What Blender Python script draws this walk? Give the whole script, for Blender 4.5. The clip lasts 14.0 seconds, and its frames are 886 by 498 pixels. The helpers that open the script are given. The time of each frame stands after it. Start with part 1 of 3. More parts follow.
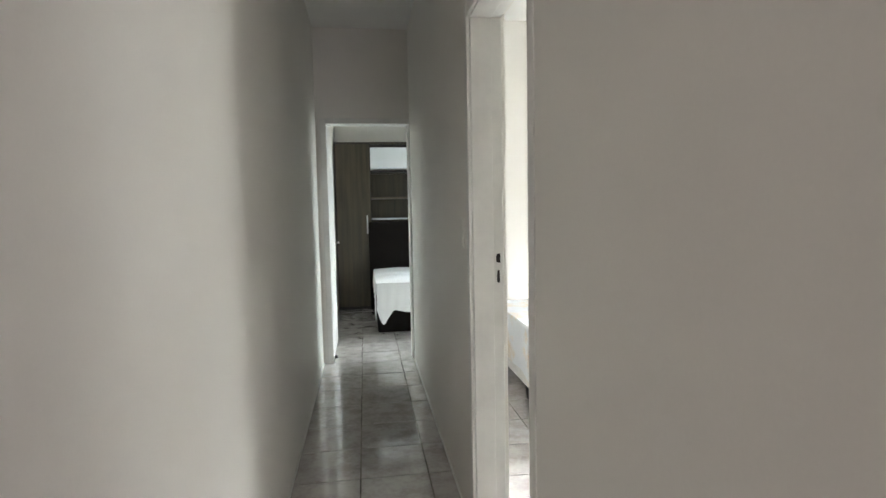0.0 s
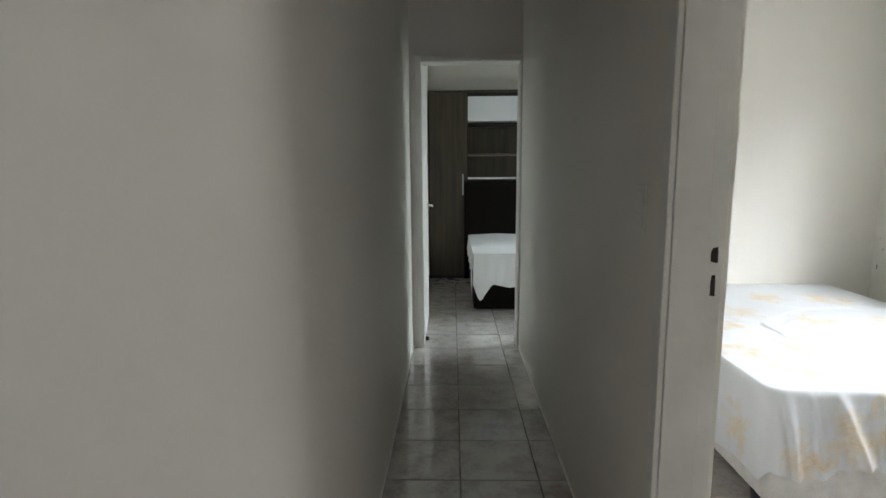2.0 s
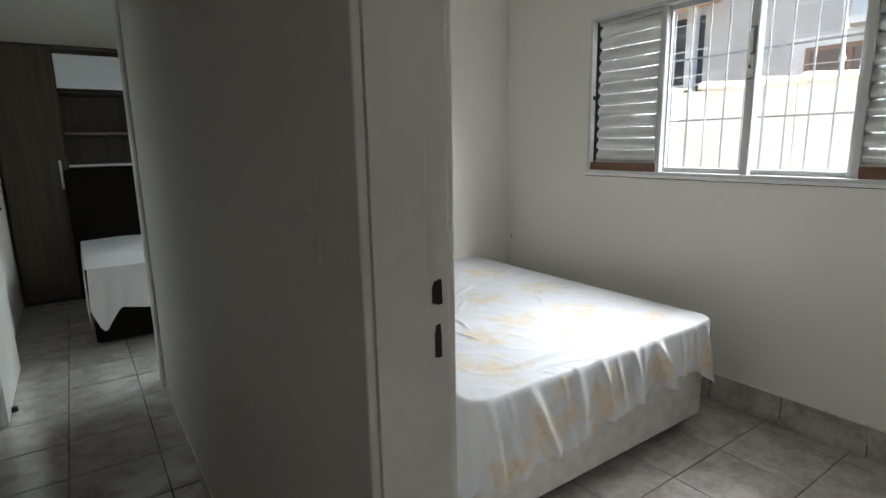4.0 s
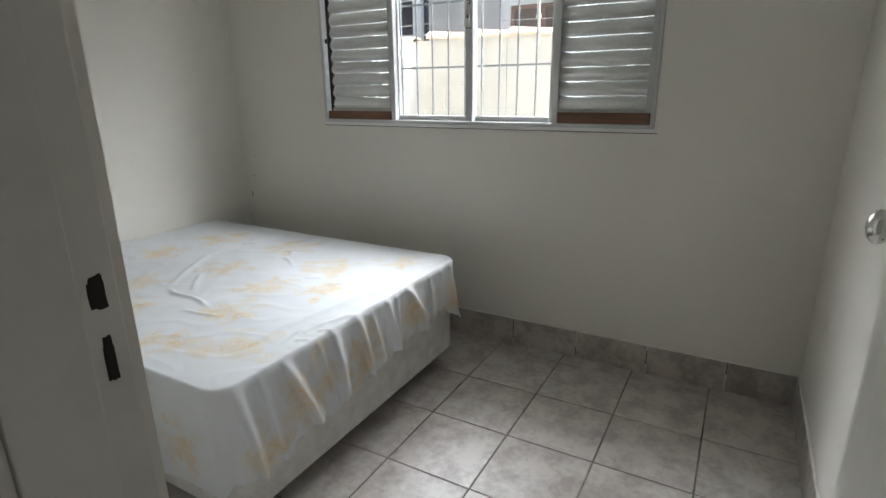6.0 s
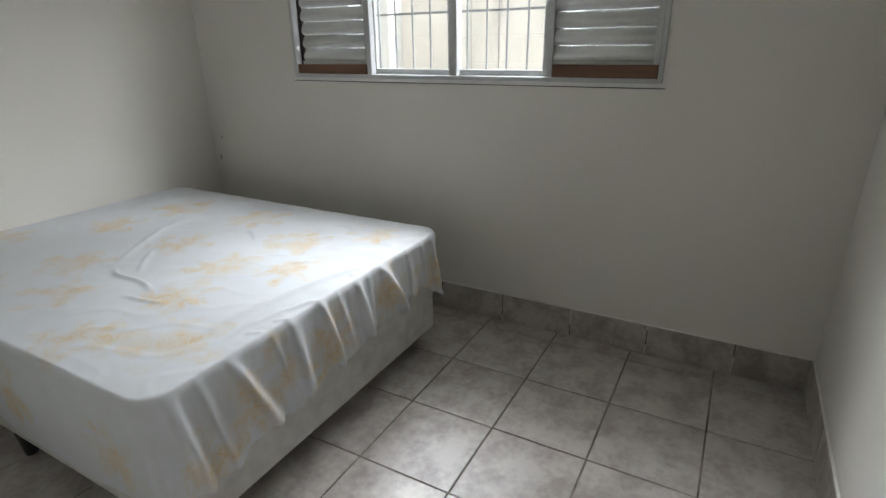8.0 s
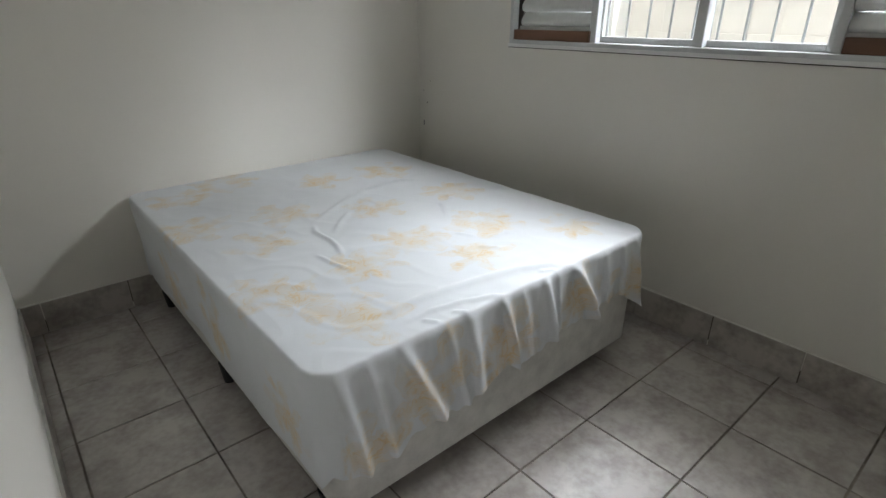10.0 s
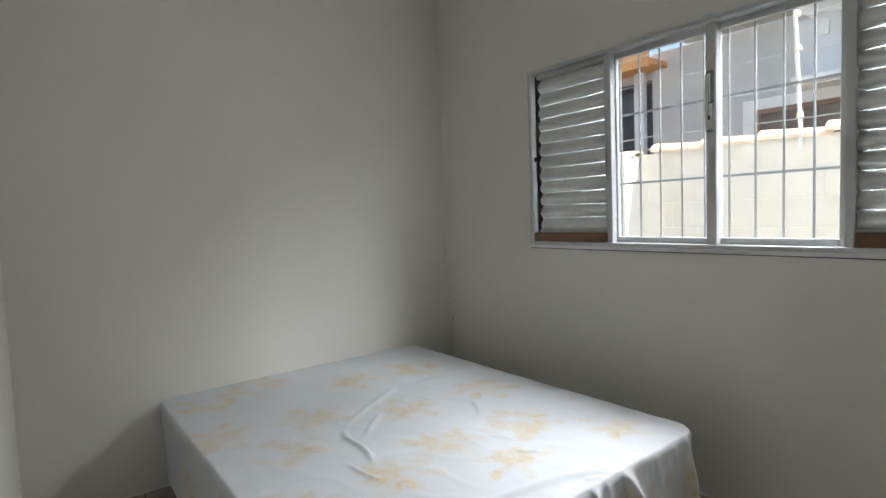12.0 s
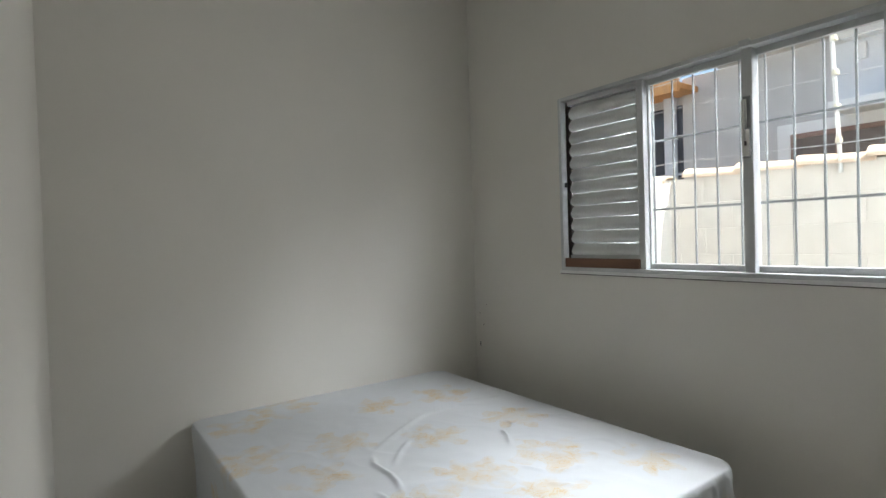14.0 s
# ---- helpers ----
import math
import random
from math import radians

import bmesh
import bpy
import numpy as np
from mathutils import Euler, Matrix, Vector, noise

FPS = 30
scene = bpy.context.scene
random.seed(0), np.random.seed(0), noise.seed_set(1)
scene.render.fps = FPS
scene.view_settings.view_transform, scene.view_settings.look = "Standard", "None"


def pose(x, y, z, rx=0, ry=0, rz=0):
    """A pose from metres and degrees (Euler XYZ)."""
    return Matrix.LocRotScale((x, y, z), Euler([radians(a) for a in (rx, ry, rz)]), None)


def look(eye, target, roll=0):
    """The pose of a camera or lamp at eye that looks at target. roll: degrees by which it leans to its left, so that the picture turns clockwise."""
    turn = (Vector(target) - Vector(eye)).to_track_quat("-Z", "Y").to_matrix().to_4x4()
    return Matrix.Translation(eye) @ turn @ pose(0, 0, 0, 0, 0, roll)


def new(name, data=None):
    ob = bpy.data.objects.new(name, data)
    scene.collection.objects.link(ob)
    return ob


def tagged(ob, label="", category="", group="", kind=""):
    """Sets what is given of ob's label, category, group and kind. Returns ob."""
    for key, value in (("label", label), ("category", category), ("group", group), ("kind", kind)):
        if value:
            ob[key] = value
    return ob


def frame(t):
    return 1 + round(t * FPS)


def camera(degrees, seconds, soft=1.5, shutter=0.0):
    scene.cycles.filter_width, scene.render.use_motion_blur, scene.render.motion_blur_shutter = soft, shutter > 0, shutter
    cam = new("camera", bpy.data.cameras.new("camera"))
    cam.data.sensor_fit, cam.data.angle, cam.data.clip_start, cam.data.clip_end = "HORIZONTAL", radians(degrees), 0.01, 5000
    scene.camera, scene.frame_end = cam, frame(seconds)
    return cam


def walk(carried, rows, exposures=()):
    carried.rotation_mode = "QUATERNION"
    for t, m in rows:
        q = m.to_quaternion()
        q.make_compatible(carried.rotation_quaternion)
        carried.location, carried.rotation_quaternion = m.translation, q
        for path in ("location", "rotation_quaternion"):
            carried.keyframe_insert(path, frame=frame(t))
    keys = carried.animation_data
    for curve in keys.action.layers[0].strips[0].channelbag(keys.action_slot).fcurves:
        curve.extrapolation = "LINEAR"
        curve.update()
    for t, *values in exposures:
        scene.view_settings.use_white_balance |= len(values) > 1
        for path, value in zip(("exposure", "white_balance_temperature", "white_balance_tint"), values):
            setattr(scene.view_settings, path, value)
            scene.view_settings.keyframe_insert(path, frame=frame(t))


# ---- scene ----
cam = camera(79.5, 14.0)
PATH = [
    (0, (1.493, 1.15, 1.35), (1.781, 3.124, 1.199), -1.1),
    (0.5, (1.489, 1.339, 1.35), (1.53, 3.329, 1.151), -0.7),
    (1, (1.493, 1.534, 1.353), (1.397, 3.517, 1.109), -0.0),
    (1.5, (1.448, 1.759, 1.356), (1.335, 3.737, 1.082), -0.1),
    (2, (1.406, 1.96, 1.355), (1.369, 3.937, 1.054), -0.4),
    (2.5, (1.432, 2.158, 1.349), (1.597, 4.124, 1.02), -0.8),
    (3, (1.493, 2.318, 1.344), (1.908, 4.242, 0.988), -0.7),
    (3.5, (1.555, 2.444, 1.343), (2.327, 4.251, 0.966), 0.5),
    (4, (1.608, 2.58, 1.356), (2.718, 4.199, 0.97), -1.1),
    (4.2, (1.63, 2.62, 1.358), (2.869, 4.14, 0.965), -1.5),
    (6.3, (1.773, 2.639, 1.34), (3.452, 3.542, 0.735), -0.5),
    (6.5, (1.798, 2.642, 1.339), (3.467, 3.541, 0.702), -0.8),
    (7, (1.883, 2.694, 1.326), (3.559, 3.555, 0.656), -1.0),
    (7.2, (1.905, 2.696, 1.323), (3.581, 3.546, 0.639), -1.0),
    (9.3, (2.134, 2.824, 1.314), (3.54, 4.0, 0.514), 0.1),
    (9.5, (2.138, 2.858, 1.3), (3.485, 4.102, 0.503), 0.1),
    (10, (2.149, 2.882, 1.305), (3.335, 4.274, 0.494), -0.1),
    (10.5, (2.156, 2.884, 1.303), (3.299, 4.313, 0.497), 0.0),
    (11, (2.146, 2.891, 1.32), (3.326, 4.388, 0.713), -1.3),
    (11.5, (2.145, 2.885, 1.338), (3.351, 4.44, 0.978), -1.9),
    (12, (2.125, 2.89, 1.345), (3.356, 4.461, 1.215), -2.2),
    (12.5, (2.142, 2.87, 1.344), (3.355, 4.46, 1.369), -2.3),
    (13, (2.134, 2.872, 1.349), (3.338, 4.462, 1.494), -2.4),
    (13.5, (2.121, 2.883, 1.349), (3.307, 4.487, 1.497), -2.2),
    (14, (2.109, 2.906, 1.354), (3.27, 4.535, 1.314), -1.8),
]
EXPOSURES = [(0.0, 4.25), (0.5, 4.2), (1.0, 3.9), (1.5, 3.65), (2.0, 3.4), (2.5, 3.05), (3.0, 2.78), (3.5, 2.62), (4.0, 2.66), (6.5, 2.27), (9.5, 2.2), (14.0, 2.15)]
walk(cam, [(t, look(eye, target, roll)) for t, eye, target, roll in PATH], EXPOSURES)

# ---- light ----
SUN_EL, SUN_AZ = radians(62), radians(155)
world = bpy.data.worlds.new("world")
scene.world = world
world.use_nodes = True
wn = world.node_tree.nodes
sky = wn.new("ShaderNodeTexSky")
sky.sky_type, sky.sun_disc = "NISHITA", False
sky.sun_elevation, sky.sun_rotation, sky.dust_density = SUN_EL, SUN_AZ, 2.0
wn["Background"].inputs["Strength"].default_value = 0.07
world.node_tree.links.new(sky.outputs["Color"], wn["Background"].inputs["Color"])
sun = new("sun", bpy.data.lights.new("sun", "SUN"))
sun.data.energy, sun.data.angle, sun.data.color = 3.0, radians(0.5), (1.0, 0.95, 0.88)
sun_way = Vector((math.sin(SUN_AZ) * math.cos(SUN_EL), math.cos(SUN_AZ) * math.cos(SUN_EL), math.sin(SUN_EL)))
sun.matrix_world = look(sun_way * 30, (0, 0, 0))


def window_light(name, eye, target, wide, high, watts, colour=(0.93, 0.97, 1.0)):
    ob = new(name, bpy.data.lights.new(name, "AREA"))
    ob.data.shape, ob.data.size, ob.data.size_y, ob.data.energy, ob.data.color = "RECTANGLE", wide, high, watts, colour
    ob.matrix_world = look(eye, target)
    return ob


SKY = (0.90, 0.945, 1.0)
window_light("sky_over_passage", (5.5, 3.9, 2.78), (4.28, 3.85, 1.58), 2.2, 1.15, 9.6, SKY).data.spread = radians(66)
window_light("sky_under_eave", (5.12, 5.0, 3.05), (4.26, 3.65, 1.5), 1.3, 0.5, 7.5, SKY).data.spread = radians(62)
for x, y, z, watts, wide in ((5.3, 2.5, 2.80, 3.7, 62), (5.3, 5.3, 2.80, 1.6, 62), (4.95, 1.7, 2.58, 2.2, 52), (4.95, 6.1, 2.58, 1.8, 52)):
    window_light("sky_along_passage", (x, y, z), (4.26, 3.88, 1.58), 1.2, 0.55, watts, SKY).data.spread = radians(wide)
window_light("pane_daylight", (4.19, 3.9, 1.61), (3.19, 3.9, 1.61), 0.86, 0.76, 1.35, (0.96, 0.98, 0.97))
window_light("far_room_daylight", (4.24, 7.6, 1.6), (1.0, 7.2, 1.2), 1.3, 0.9, 1.05, (0.85, 0.97, 1.0))
window_light("far_room_sky", (4.23, 7.5, 1.65), (1.55, 6.15, 0.0), 1.1, 0.8, 1.7, (0.85, 0.96, 1.0)).data.spread = radians(80)
# added lamp in the unseen room behind; lights the corridor from its near end
window_light("added_room_light", (2.85, -3.9, 1.5), (1.9, 0.0, 1.3), 1.7, 1.6, 8.6, (0.98, 0.93, 1.0))


# ---- materials ----
def mat(name, colour, rough=0.5, metal=0.0, vary=0.08, scale=3.0, grain=60.0, bump=0.1, dist=0.002, spec=0.5, dark=None, random_amount=0.0, stretch=(1, 1, 1), coat=0.0, fine=0.25):
    m = bpy.data.materials.new(name)
    m.use_nodes = True
    n, l = m.node_tree.nodes, m.node_tree.links
    b = n["Principled BSDF"]
    b.inputs["Metallic"].default_value = metal
    b.inputs["Specular IOR Level"].default_value = spec
    b.inputs["Coat Weight"].default_value = coat
    if coat:
        b.inputs["Coat IOR"].default_value, b.inputs["Coat Roughness"].default_value = 1.8, 0.075
    co = n.new("ShaderNodeTexCoord")
    mp = n.new("ShaderNodeMapping")
    mp.inputs["Scale"].default_value = stretch
    l.new(co.outputs["Object"], mp.inputs["Vector"])
    vec = mp.outputs["Vector"]
    if random_amount:
        info = n.new("ShaderNodeObjectInfo")
        ad = n.new("ShaderNodeVectorMath")
        ad.operation = "MULTIPLY_ADD"
        comb = n.new("ShaderNodeCombineXYZ")
        for k in range(3):
            l.new(info.outputs["Random"], comb.inputs[k])
        l.new(comb.outputs[0], ad.inputs[0])
        ad.inputs[1].default_value = (37, 53, 71)
        l.new(vec, ad.inputs[2])
        vec = ad.outputs[0]
    big, small = n.new("ShaderNodeTexNoise"), n.new("ShaderNodeTexNoise")
    big.inputs["Scale"].default_value, big.inputs["Detail"].default_value = scale, 5
    small.inputs["Scale"].default_value, small.inputs["Detail"].default_value = grain, 3
    for t in (big, small):
        l.new(vec, t.inputs["Vector"])
    mix = n.new("ShaderNodeMix")
    mix.data_type = "RGBA"
    lo = dark or tuple(c * (1 - 3 * vary) for c in colour)
    hi = tuple(min(1, c * (1 + vary)) for c in colour)
    mix.inputs["A"].default_value, mix.inputs["B"].default_value = (*lo, 1), (*hi, 1)
    ramp = n.new("ShaderNodeMapRange")
    ramp.inputs["From Min"].default_value, ramp.inputs["From Max"].default_value = 0.3, 0.62
    add = n.new("ShaderNodeMath")
    add.operation = "MULTIPLY_ADD"
    l.new(small.outputs["Fac"], add.inputs[0])
    add.inputs[1].default_value = fine
    l.new(big.outputs["Fac"], add.inputs[2])
    sub = n.new("ShaderNodeMath")
    sub.operation = "SUBTRACT"
    l.new(add.outputs[0], sub.inputs[0])
    sub.inputs[1].default_value = fine / 2
    l.new(sub.outputs[0], ramp.inputs["Value"])
    l.new(ramp.outputs["Result"], mix.inputs["Factor"])
    l.new(mix.outputs["Result"], b.inputs["Base Color"])
    rr = n.new("ShaderNodeMapRange")
    rr.inputs["To Min"].default_value, rr.inputs["To Max"].default_value = rough * 0.85, min(1, rough * 1.2)
    l.new(big.outputs["Fac"], rr.inputs["Value"])
    l.new(rr.outputs["Result"], b.inputs["Roughness"])
    bp = n.new("ShaderNodeBump")
    bp.inputs["Strength"].default_value, bp.inputs["Distance"].default_value = bump, dist
    l.new(add.outputs[0], bp.inputs["Height"])
    l.new(bp.outputs["Normal"], b.inputs["Normal"])
    if coat:
        l.new(bp.outputs["Normal"], b.inputs["Coat Normal"])
    return m


M = {
    "wall": mat("cream_wall_paint", (0.765, 0.742, 0.688), 0.55, vary=0.012, scale=1.2, grain=140, bump=0.2),
    "ceiling": mat("ceiling_paint", (0.80, 0.79, 0.76), 0.8, vary=0.01, bump=0.1),
    "trim": mat("white_gloss_wood_paint", (0.74, 0.73, 0.69), 0.42, vary=0.03, scale=5, grain=30, bump=0.15),
    "tile": mat("grey_stone_look_tile", (0.52, 0.485, 0.46), 0.24, vary=0.06, scale=9, grain=42, fine=0.5, bump=0.05, spec=0.8, coat=1.0, dark=(0.385, 0.35, 0.325), random_amount=1),
    "skirt": mat("grey_skirting_tile", (0.44, 0.405, 0.375), 0.3, vary=0.1, scale=8, grain=40, fine=0.45, bump=0.08, dark=(0.27, 0.24, 0.215), random_amount=1),
    "grout": mat("worn_grout", (0.22, 0.19, 0.165), 0.9, vary=0.12, scale=3.6, grain=24, fine=0.5, bump=0.5, dark=(0.028, 0.022, 0.018)),
    # crumbled grout colour, which also paints the shade behind the louvre slat ends
    "crumb_and_shade": mat("dark_grout_and_channel_shade", (0.07, 0.058, 0.048), 0.95, vary=0.2, bump=0.4),
    "bead": mat("pale_plaster_bead", (0.80, 0.785, 0.74), 0.7, vary=0.05, scale=20, bump=0.3),
    "slab": mat("rough_concrete", (0.38, 0.37, 0.35), 0.9, vary=0.12, bump=0.4),
    "alu": mat("grey_painted_aluminium", (0.56, 0.57, 0.57), 0.4, metal=0.1, vary=0.05, bump=0.05),
    "louvre": mat("white_painted_louvre", (0.83, 0.84, 0.83), 0.4, metal=0.0, vary=0.04, bump=0.05),
    "brown": mat("brown_varnished_wood", (0.17, 0.085, 0.05), 0.5, vary=0.12, scale=8, grain=60, stretch=(1, 0.1, 1), bump=0.2),
    "bars": mat("grey_painted_steel_bar", (0.20, 0.205, 0.21), 0.5, metal=0.0, vary=0.05),
    "chrome": mat("chrome", (0.75, 0.75, 0.74), 0.15, metal=1.0, vary=0.03, bump=0.03),
    "black": mat("black_plastic", (0.018, 0.018, 0.02), 0.45, vary=0.1),
    # near-black that paints shade in holes and the channel; also the crack line
    "hole": mat("painted_dark_hollow", (0.03, 0.022, 0.018), 0.8, vary=0.1),
    "brocade": mat("white_mattress_brocade", (0.66, 0.65, 0.62), 0.8, vary=0.05, scale=14, grain=90, bump=0.5, dist=0.004),
    "switch": mat("ivory_switch_plastic", (0.74, 0.73, 0.67), 0.4, vary=0.02, bump=0.02),
    "wood": mat("dark_oak_laminate", (0.052, 0.041, 0.022), 0.45, vary=0.18, scale=3, grain=50, stretch=(6, 6, 0.35), bump=0.1),
    "wood_dark": mat("blackish_laminate", (0.018, 0.013, 0.010), 0.5, vary=0.1, stretch=(4, 4, 0.4)),
    "shelf_edge": mat("worn_beige_shelf_edge", (0.16, 0.13, 0.09), 0.5),
    "panel_white": mat("pale_glossy_laminate", (0.70, 0.74, 0.76), 0.2, vary=0.01, bump=0.02),
    "sheet_white": mat("white_satin_sheet", (0.78, 0.79, 0.79), 0.45, vary=0.02, bump=0.1),
    "leather": mat("black_leatherette", (0.009, 0.007, 0.006), 0.8, vary=0.1, grain=120, bump=0.3, spec=0.1),
    "block": mat("cream_painted_block", (0.73, 0.685, 0.635), 0.8, vary=0.03, scale=6, grain=80, bump=0.4, random_amount=1),
    "mortar": mat("painted_mortar", (0.52, 0.47, 0.42), 0.9, vary=0.04, bump=0.3),
    "cap": mat("cream_painted_clay", (0.76, 0.60, 0.46), 0.8, vary=0.08, scale=10, bump=0.3),
    "pillar": mat("white_painted_render", (0.82, 0.81, 0.78), 0.8, vary=0.03, bump=0.3),
    "facade": mat("blue_grey_render", (0.52, 0.51, 0.50), 0.8, vary=0.03, scale=2, grain=50, bump=0.3),
    "facade_light": mat("pale_blue_render", (0.68, 0.70, 0.73), 0.8, vary=0.03),
    "white": mat("white_exterior_paint", (0.80, 0.80, 0.79), 0.6, vary=0.03),
    "orange": mat("orange_varnished_board", (0.62, 0.30, 0.10), 0.5, vary=0.08, scale=5, stretch=(1, 8, 1)),
    "roof_tile": mat("weathered_pale_roof_tile", (0.55, 0.50, 0.46), 0.85, vary=0.12, random_amount=1),
    "dark_glass": mat("dark_window_glass", (0.04, 0.045, 0.06), 0.1, vary=0.05, bump=0.0),
    "brown_glass": mat("dim_brown_glass", (0.13, 0.10, 0.09), 0.15, vary=0.1),
    "frame_brown": mat("brown_window_frame", (0.25, 0.15, 0.12), 0.5, vary=0.1),
    "ground": mat("concrete_paving", (0.30, 0.29, 0.27), 0.9, vary=0.1, scale=2, bump=0.4),
    "wire": mat("galvanised_wire", (0.6, 0.6, 0.6), 0.4, metal=0.6),
    "insulator": mat("cream_insulator", (0.75, 0.70, 0.55), 0.35, vary=0.05),
}


def glass_material():
    m = bpy.data.materials.new("window_glass")
    m.use_nodes = True
    n, l = m.node_tree.nodes, m.node_tree.links
    n.remove(n["Principled BSDF"])
    t, g, f, mx = n.new("ShaderNodeBsdfTransparent"), n.new("ShaderNodeBsdfGlossy"), n.new("ShaderNodeFresnel"), n.new("ShaderNodeMixShader")
    t.inputs["Color"].default_value = (0.93, 0.95, 0.94, 1)
    g.inputs["Roughness"].default_value = 0.02
    f.inputs["IOR"].default_value = 1.45
    l.new(f.outputs[0], mx.inputs[0])
    l.new(t.outputs[0], mx.inputs[1])
    l.new(g.outputs[0], mx.inputs[2])
    l.new(mx.outputs[0], n["Material Output"].inputs["Surface"])
    return m


FLOWERS = [(0.23, 0.83), (0.10, 0.44), (0.22, 0.18), (0.42, 0.43), (0.16, 1.54), (0.09, 1.12), (0.76, 0.90), (0.66, 0.51), (0.99, 0.46), (0.76, 0.26), (0.42, 1.06), (0.40, 1.66), (0.78, 1.38), (1.16, 0.86), (1.12, 1.34), (1.22, 0.22), (0.34, -0.17), (0.63, -0.20), (0.98, -0.14), (1.28, -0.20), (0.10, -0.30), (-0.24, 0.22), (-0.20, 0.74), (-0.27, 1.25)]


def sheet_material():
    """White cotton with scattered yellow line-drawn flowers."""
    m = mat("floral_cotton_sheet", (0.715, 0.74, 0.765), 0.75, vary=0.015, scale=4, grain=300, bump=0.12)
    n, l = m.node_tree.nodes, m.node_tree.links
    b = n["Principled BSDF"]
    b.inputs["Sheen Weight"].default_value = 0.15
    uv = n.new("ShaderNodeUVMap")
    ns = n.new("ShaderNodeTexNoise")
    ns.inputs["Scale"].default_value, ns.inputs["Detail"].default_value = 11.0, 5
    l.new(uv.outputs[0], ns.inputs["Vector"])
    warp = n.new("ShaderNodeVectorMath")
    warp.operation = "MULTIPLY_ADD"
    l.new(ns.outputs["Color"], warp.inputs[0])
    warp.inputs[1].default_value = (0.16, 0.16, 0)
    l.new(uv.outputs[0], warp.inputs[2])
    sep = n.new("ShaderNodeSeparateXYZ")
    l.new(warp.outputs[0], sep.inputs[0])

    def math_node(op, a, c=None, c2=None):
        k = n.new("ShaderNodeMath")
        k.operation = op
        for i, v in enumerate((a, c, c2)):
            if v is None:
                continue
            if isinstance(v, (int, float)):
                k.inputs[i].default_value = v
            else:
                l.new(v, k.inputs[i])
        return k.outputs[0]

    gap = None
    for k, (fx, fy) in enumerate(FLOWERS):
        dx, dy = math_node("SUBTRACT", sep.outputs["X"], fx + 0.08), math_node("SUBTRACT", sep.outputs["Y"], fy + 0.08)
        far = math_node("SQRT", math_node("ADD", math_node("MULTIPLY", dx, dx), math_node("MULTIPLY", dy, dy)))
        petal = math_node("ABSOLUTE", math_node("SINE", math_node("MULTIPLY_ADD", math_node("ARCTAN2", dy, dx), 2.5 + k % 2, k * 1.3)))
        one = math_node("SUBTRACT", math_node("MULTIPLY_ADD", petal, 0.075, 0.055 + 0.012 * (k % 3)), far)
        gap = one if gap is None else math_node("MAXIMUM", gap, one)
    inside = n.new("ShaderNodeMapRange")
    l.new(gap, inside.inputs["Value"])
    inside.inputs["From Min"].default_value, inside.inputs["From Max"].default_value = -0.02, 0.04
    rim = n.new("ShaderNodeMapRange")
    l.new(math_node("ABSOLUTE", gap), rim.inputs["Value"])
    rim.inputs["From Min"].default_value, rim.inputs["From Max"].default_value = 0.011, 0.0
    fine = n.new("ShaderNodeTexNoise")
    fine.inputs["Scale"].default_value, fine.inputs["Detail"].default_value, fine.inputs["Distortion"].default_value = 11.0, 2, 2.2
    l.new(uv.outputs[0], fine.inputs["Vector"])
    veins = n.new("ShaderNodeMapRange")
    l.new(math_node("ABSOLUTE", math_node("SUBTRACT", fine.outputs["Fac"], 0.5)), veins.inputs["Value"])
    veins.inputs["From Min"].default_value, veins.inputs["From Max"].default_value = 0.05, 0.0
    body = math_node("MULTIPLY", inside.outputs["Result"], math_node("MULTIPLY_ADD", veins.outputs["Result"], 0.50, 0.46))
    total = math_node("MAXIMUM", body, math_node("MULTIPLY", rim.outputs["Result"], 0.5))
    patch = n.new("ShaderNodeTexNoise")
    patch.inputs["Scale"].default_value, patch.inputs["Detail"].default_value = 9.0, 3
    l.new(uv.outputs[0], patch.inputs["Vector"])
    pm = n.new("ShaderNodeMapRange")
    l.new(patch.outputs["Fac"], pm.inputs["Value"])
    pm.inputs["From Min"].default_value, pm.inputs["From Max"].default_value = 0.36, 0.60
    total = math_node("MULTIPLY", total, pm.outputs["Result"])
    mix = n.new("ShaderNodeMix")
    mix.data_type = "RGBA"
    base = [k for k in l if k.to_socket == b.inputs["Base Color"]][0].from_socket
    l.new(base, mix.inputs["A"])
    mix.inputs["B"].default_value = (0.70, 0.53, 0.29, 1)
    l.new(total, mix.inputs["Factor"])
    l.new(mix.outputs["Result"], b.inputs["Base Color"])
    return m


M["glass"] = glass_material()
M["floral"] = sheet_material()


# ---- building blocks ----
def box(bm, x0, x1, y0, y1, z0, z1):
    v = [bm.verts.new(p) for p in ((x0, y0, z0), (x1, y0, z0), (x1, y1, z0), (x0, y1, z0), (x0, y0, z1), (x1, y0, z1), (x1, y1, z1), (x0, y1, z1))]
    for q in ((0, 3, 2, 1), (4, 5, 6, 7), (0, 1, 5, 4), (1, 2, 6, 5), (2, 3, 7, 6), (3, 0, 4, 7)):
        bm.faces.new([v[k] for k in q])


def boxes(*some, bevel=0.0, segments=2):
    bm = bmesh.new()
    for b in some:
        box(bm, *b)
    if bevel:
        bmesh.ops.bevel(bm, geom=bm.edges[:], offset=bevel, segments=segments, profile=0.6, affect="EDGES")
    return bm


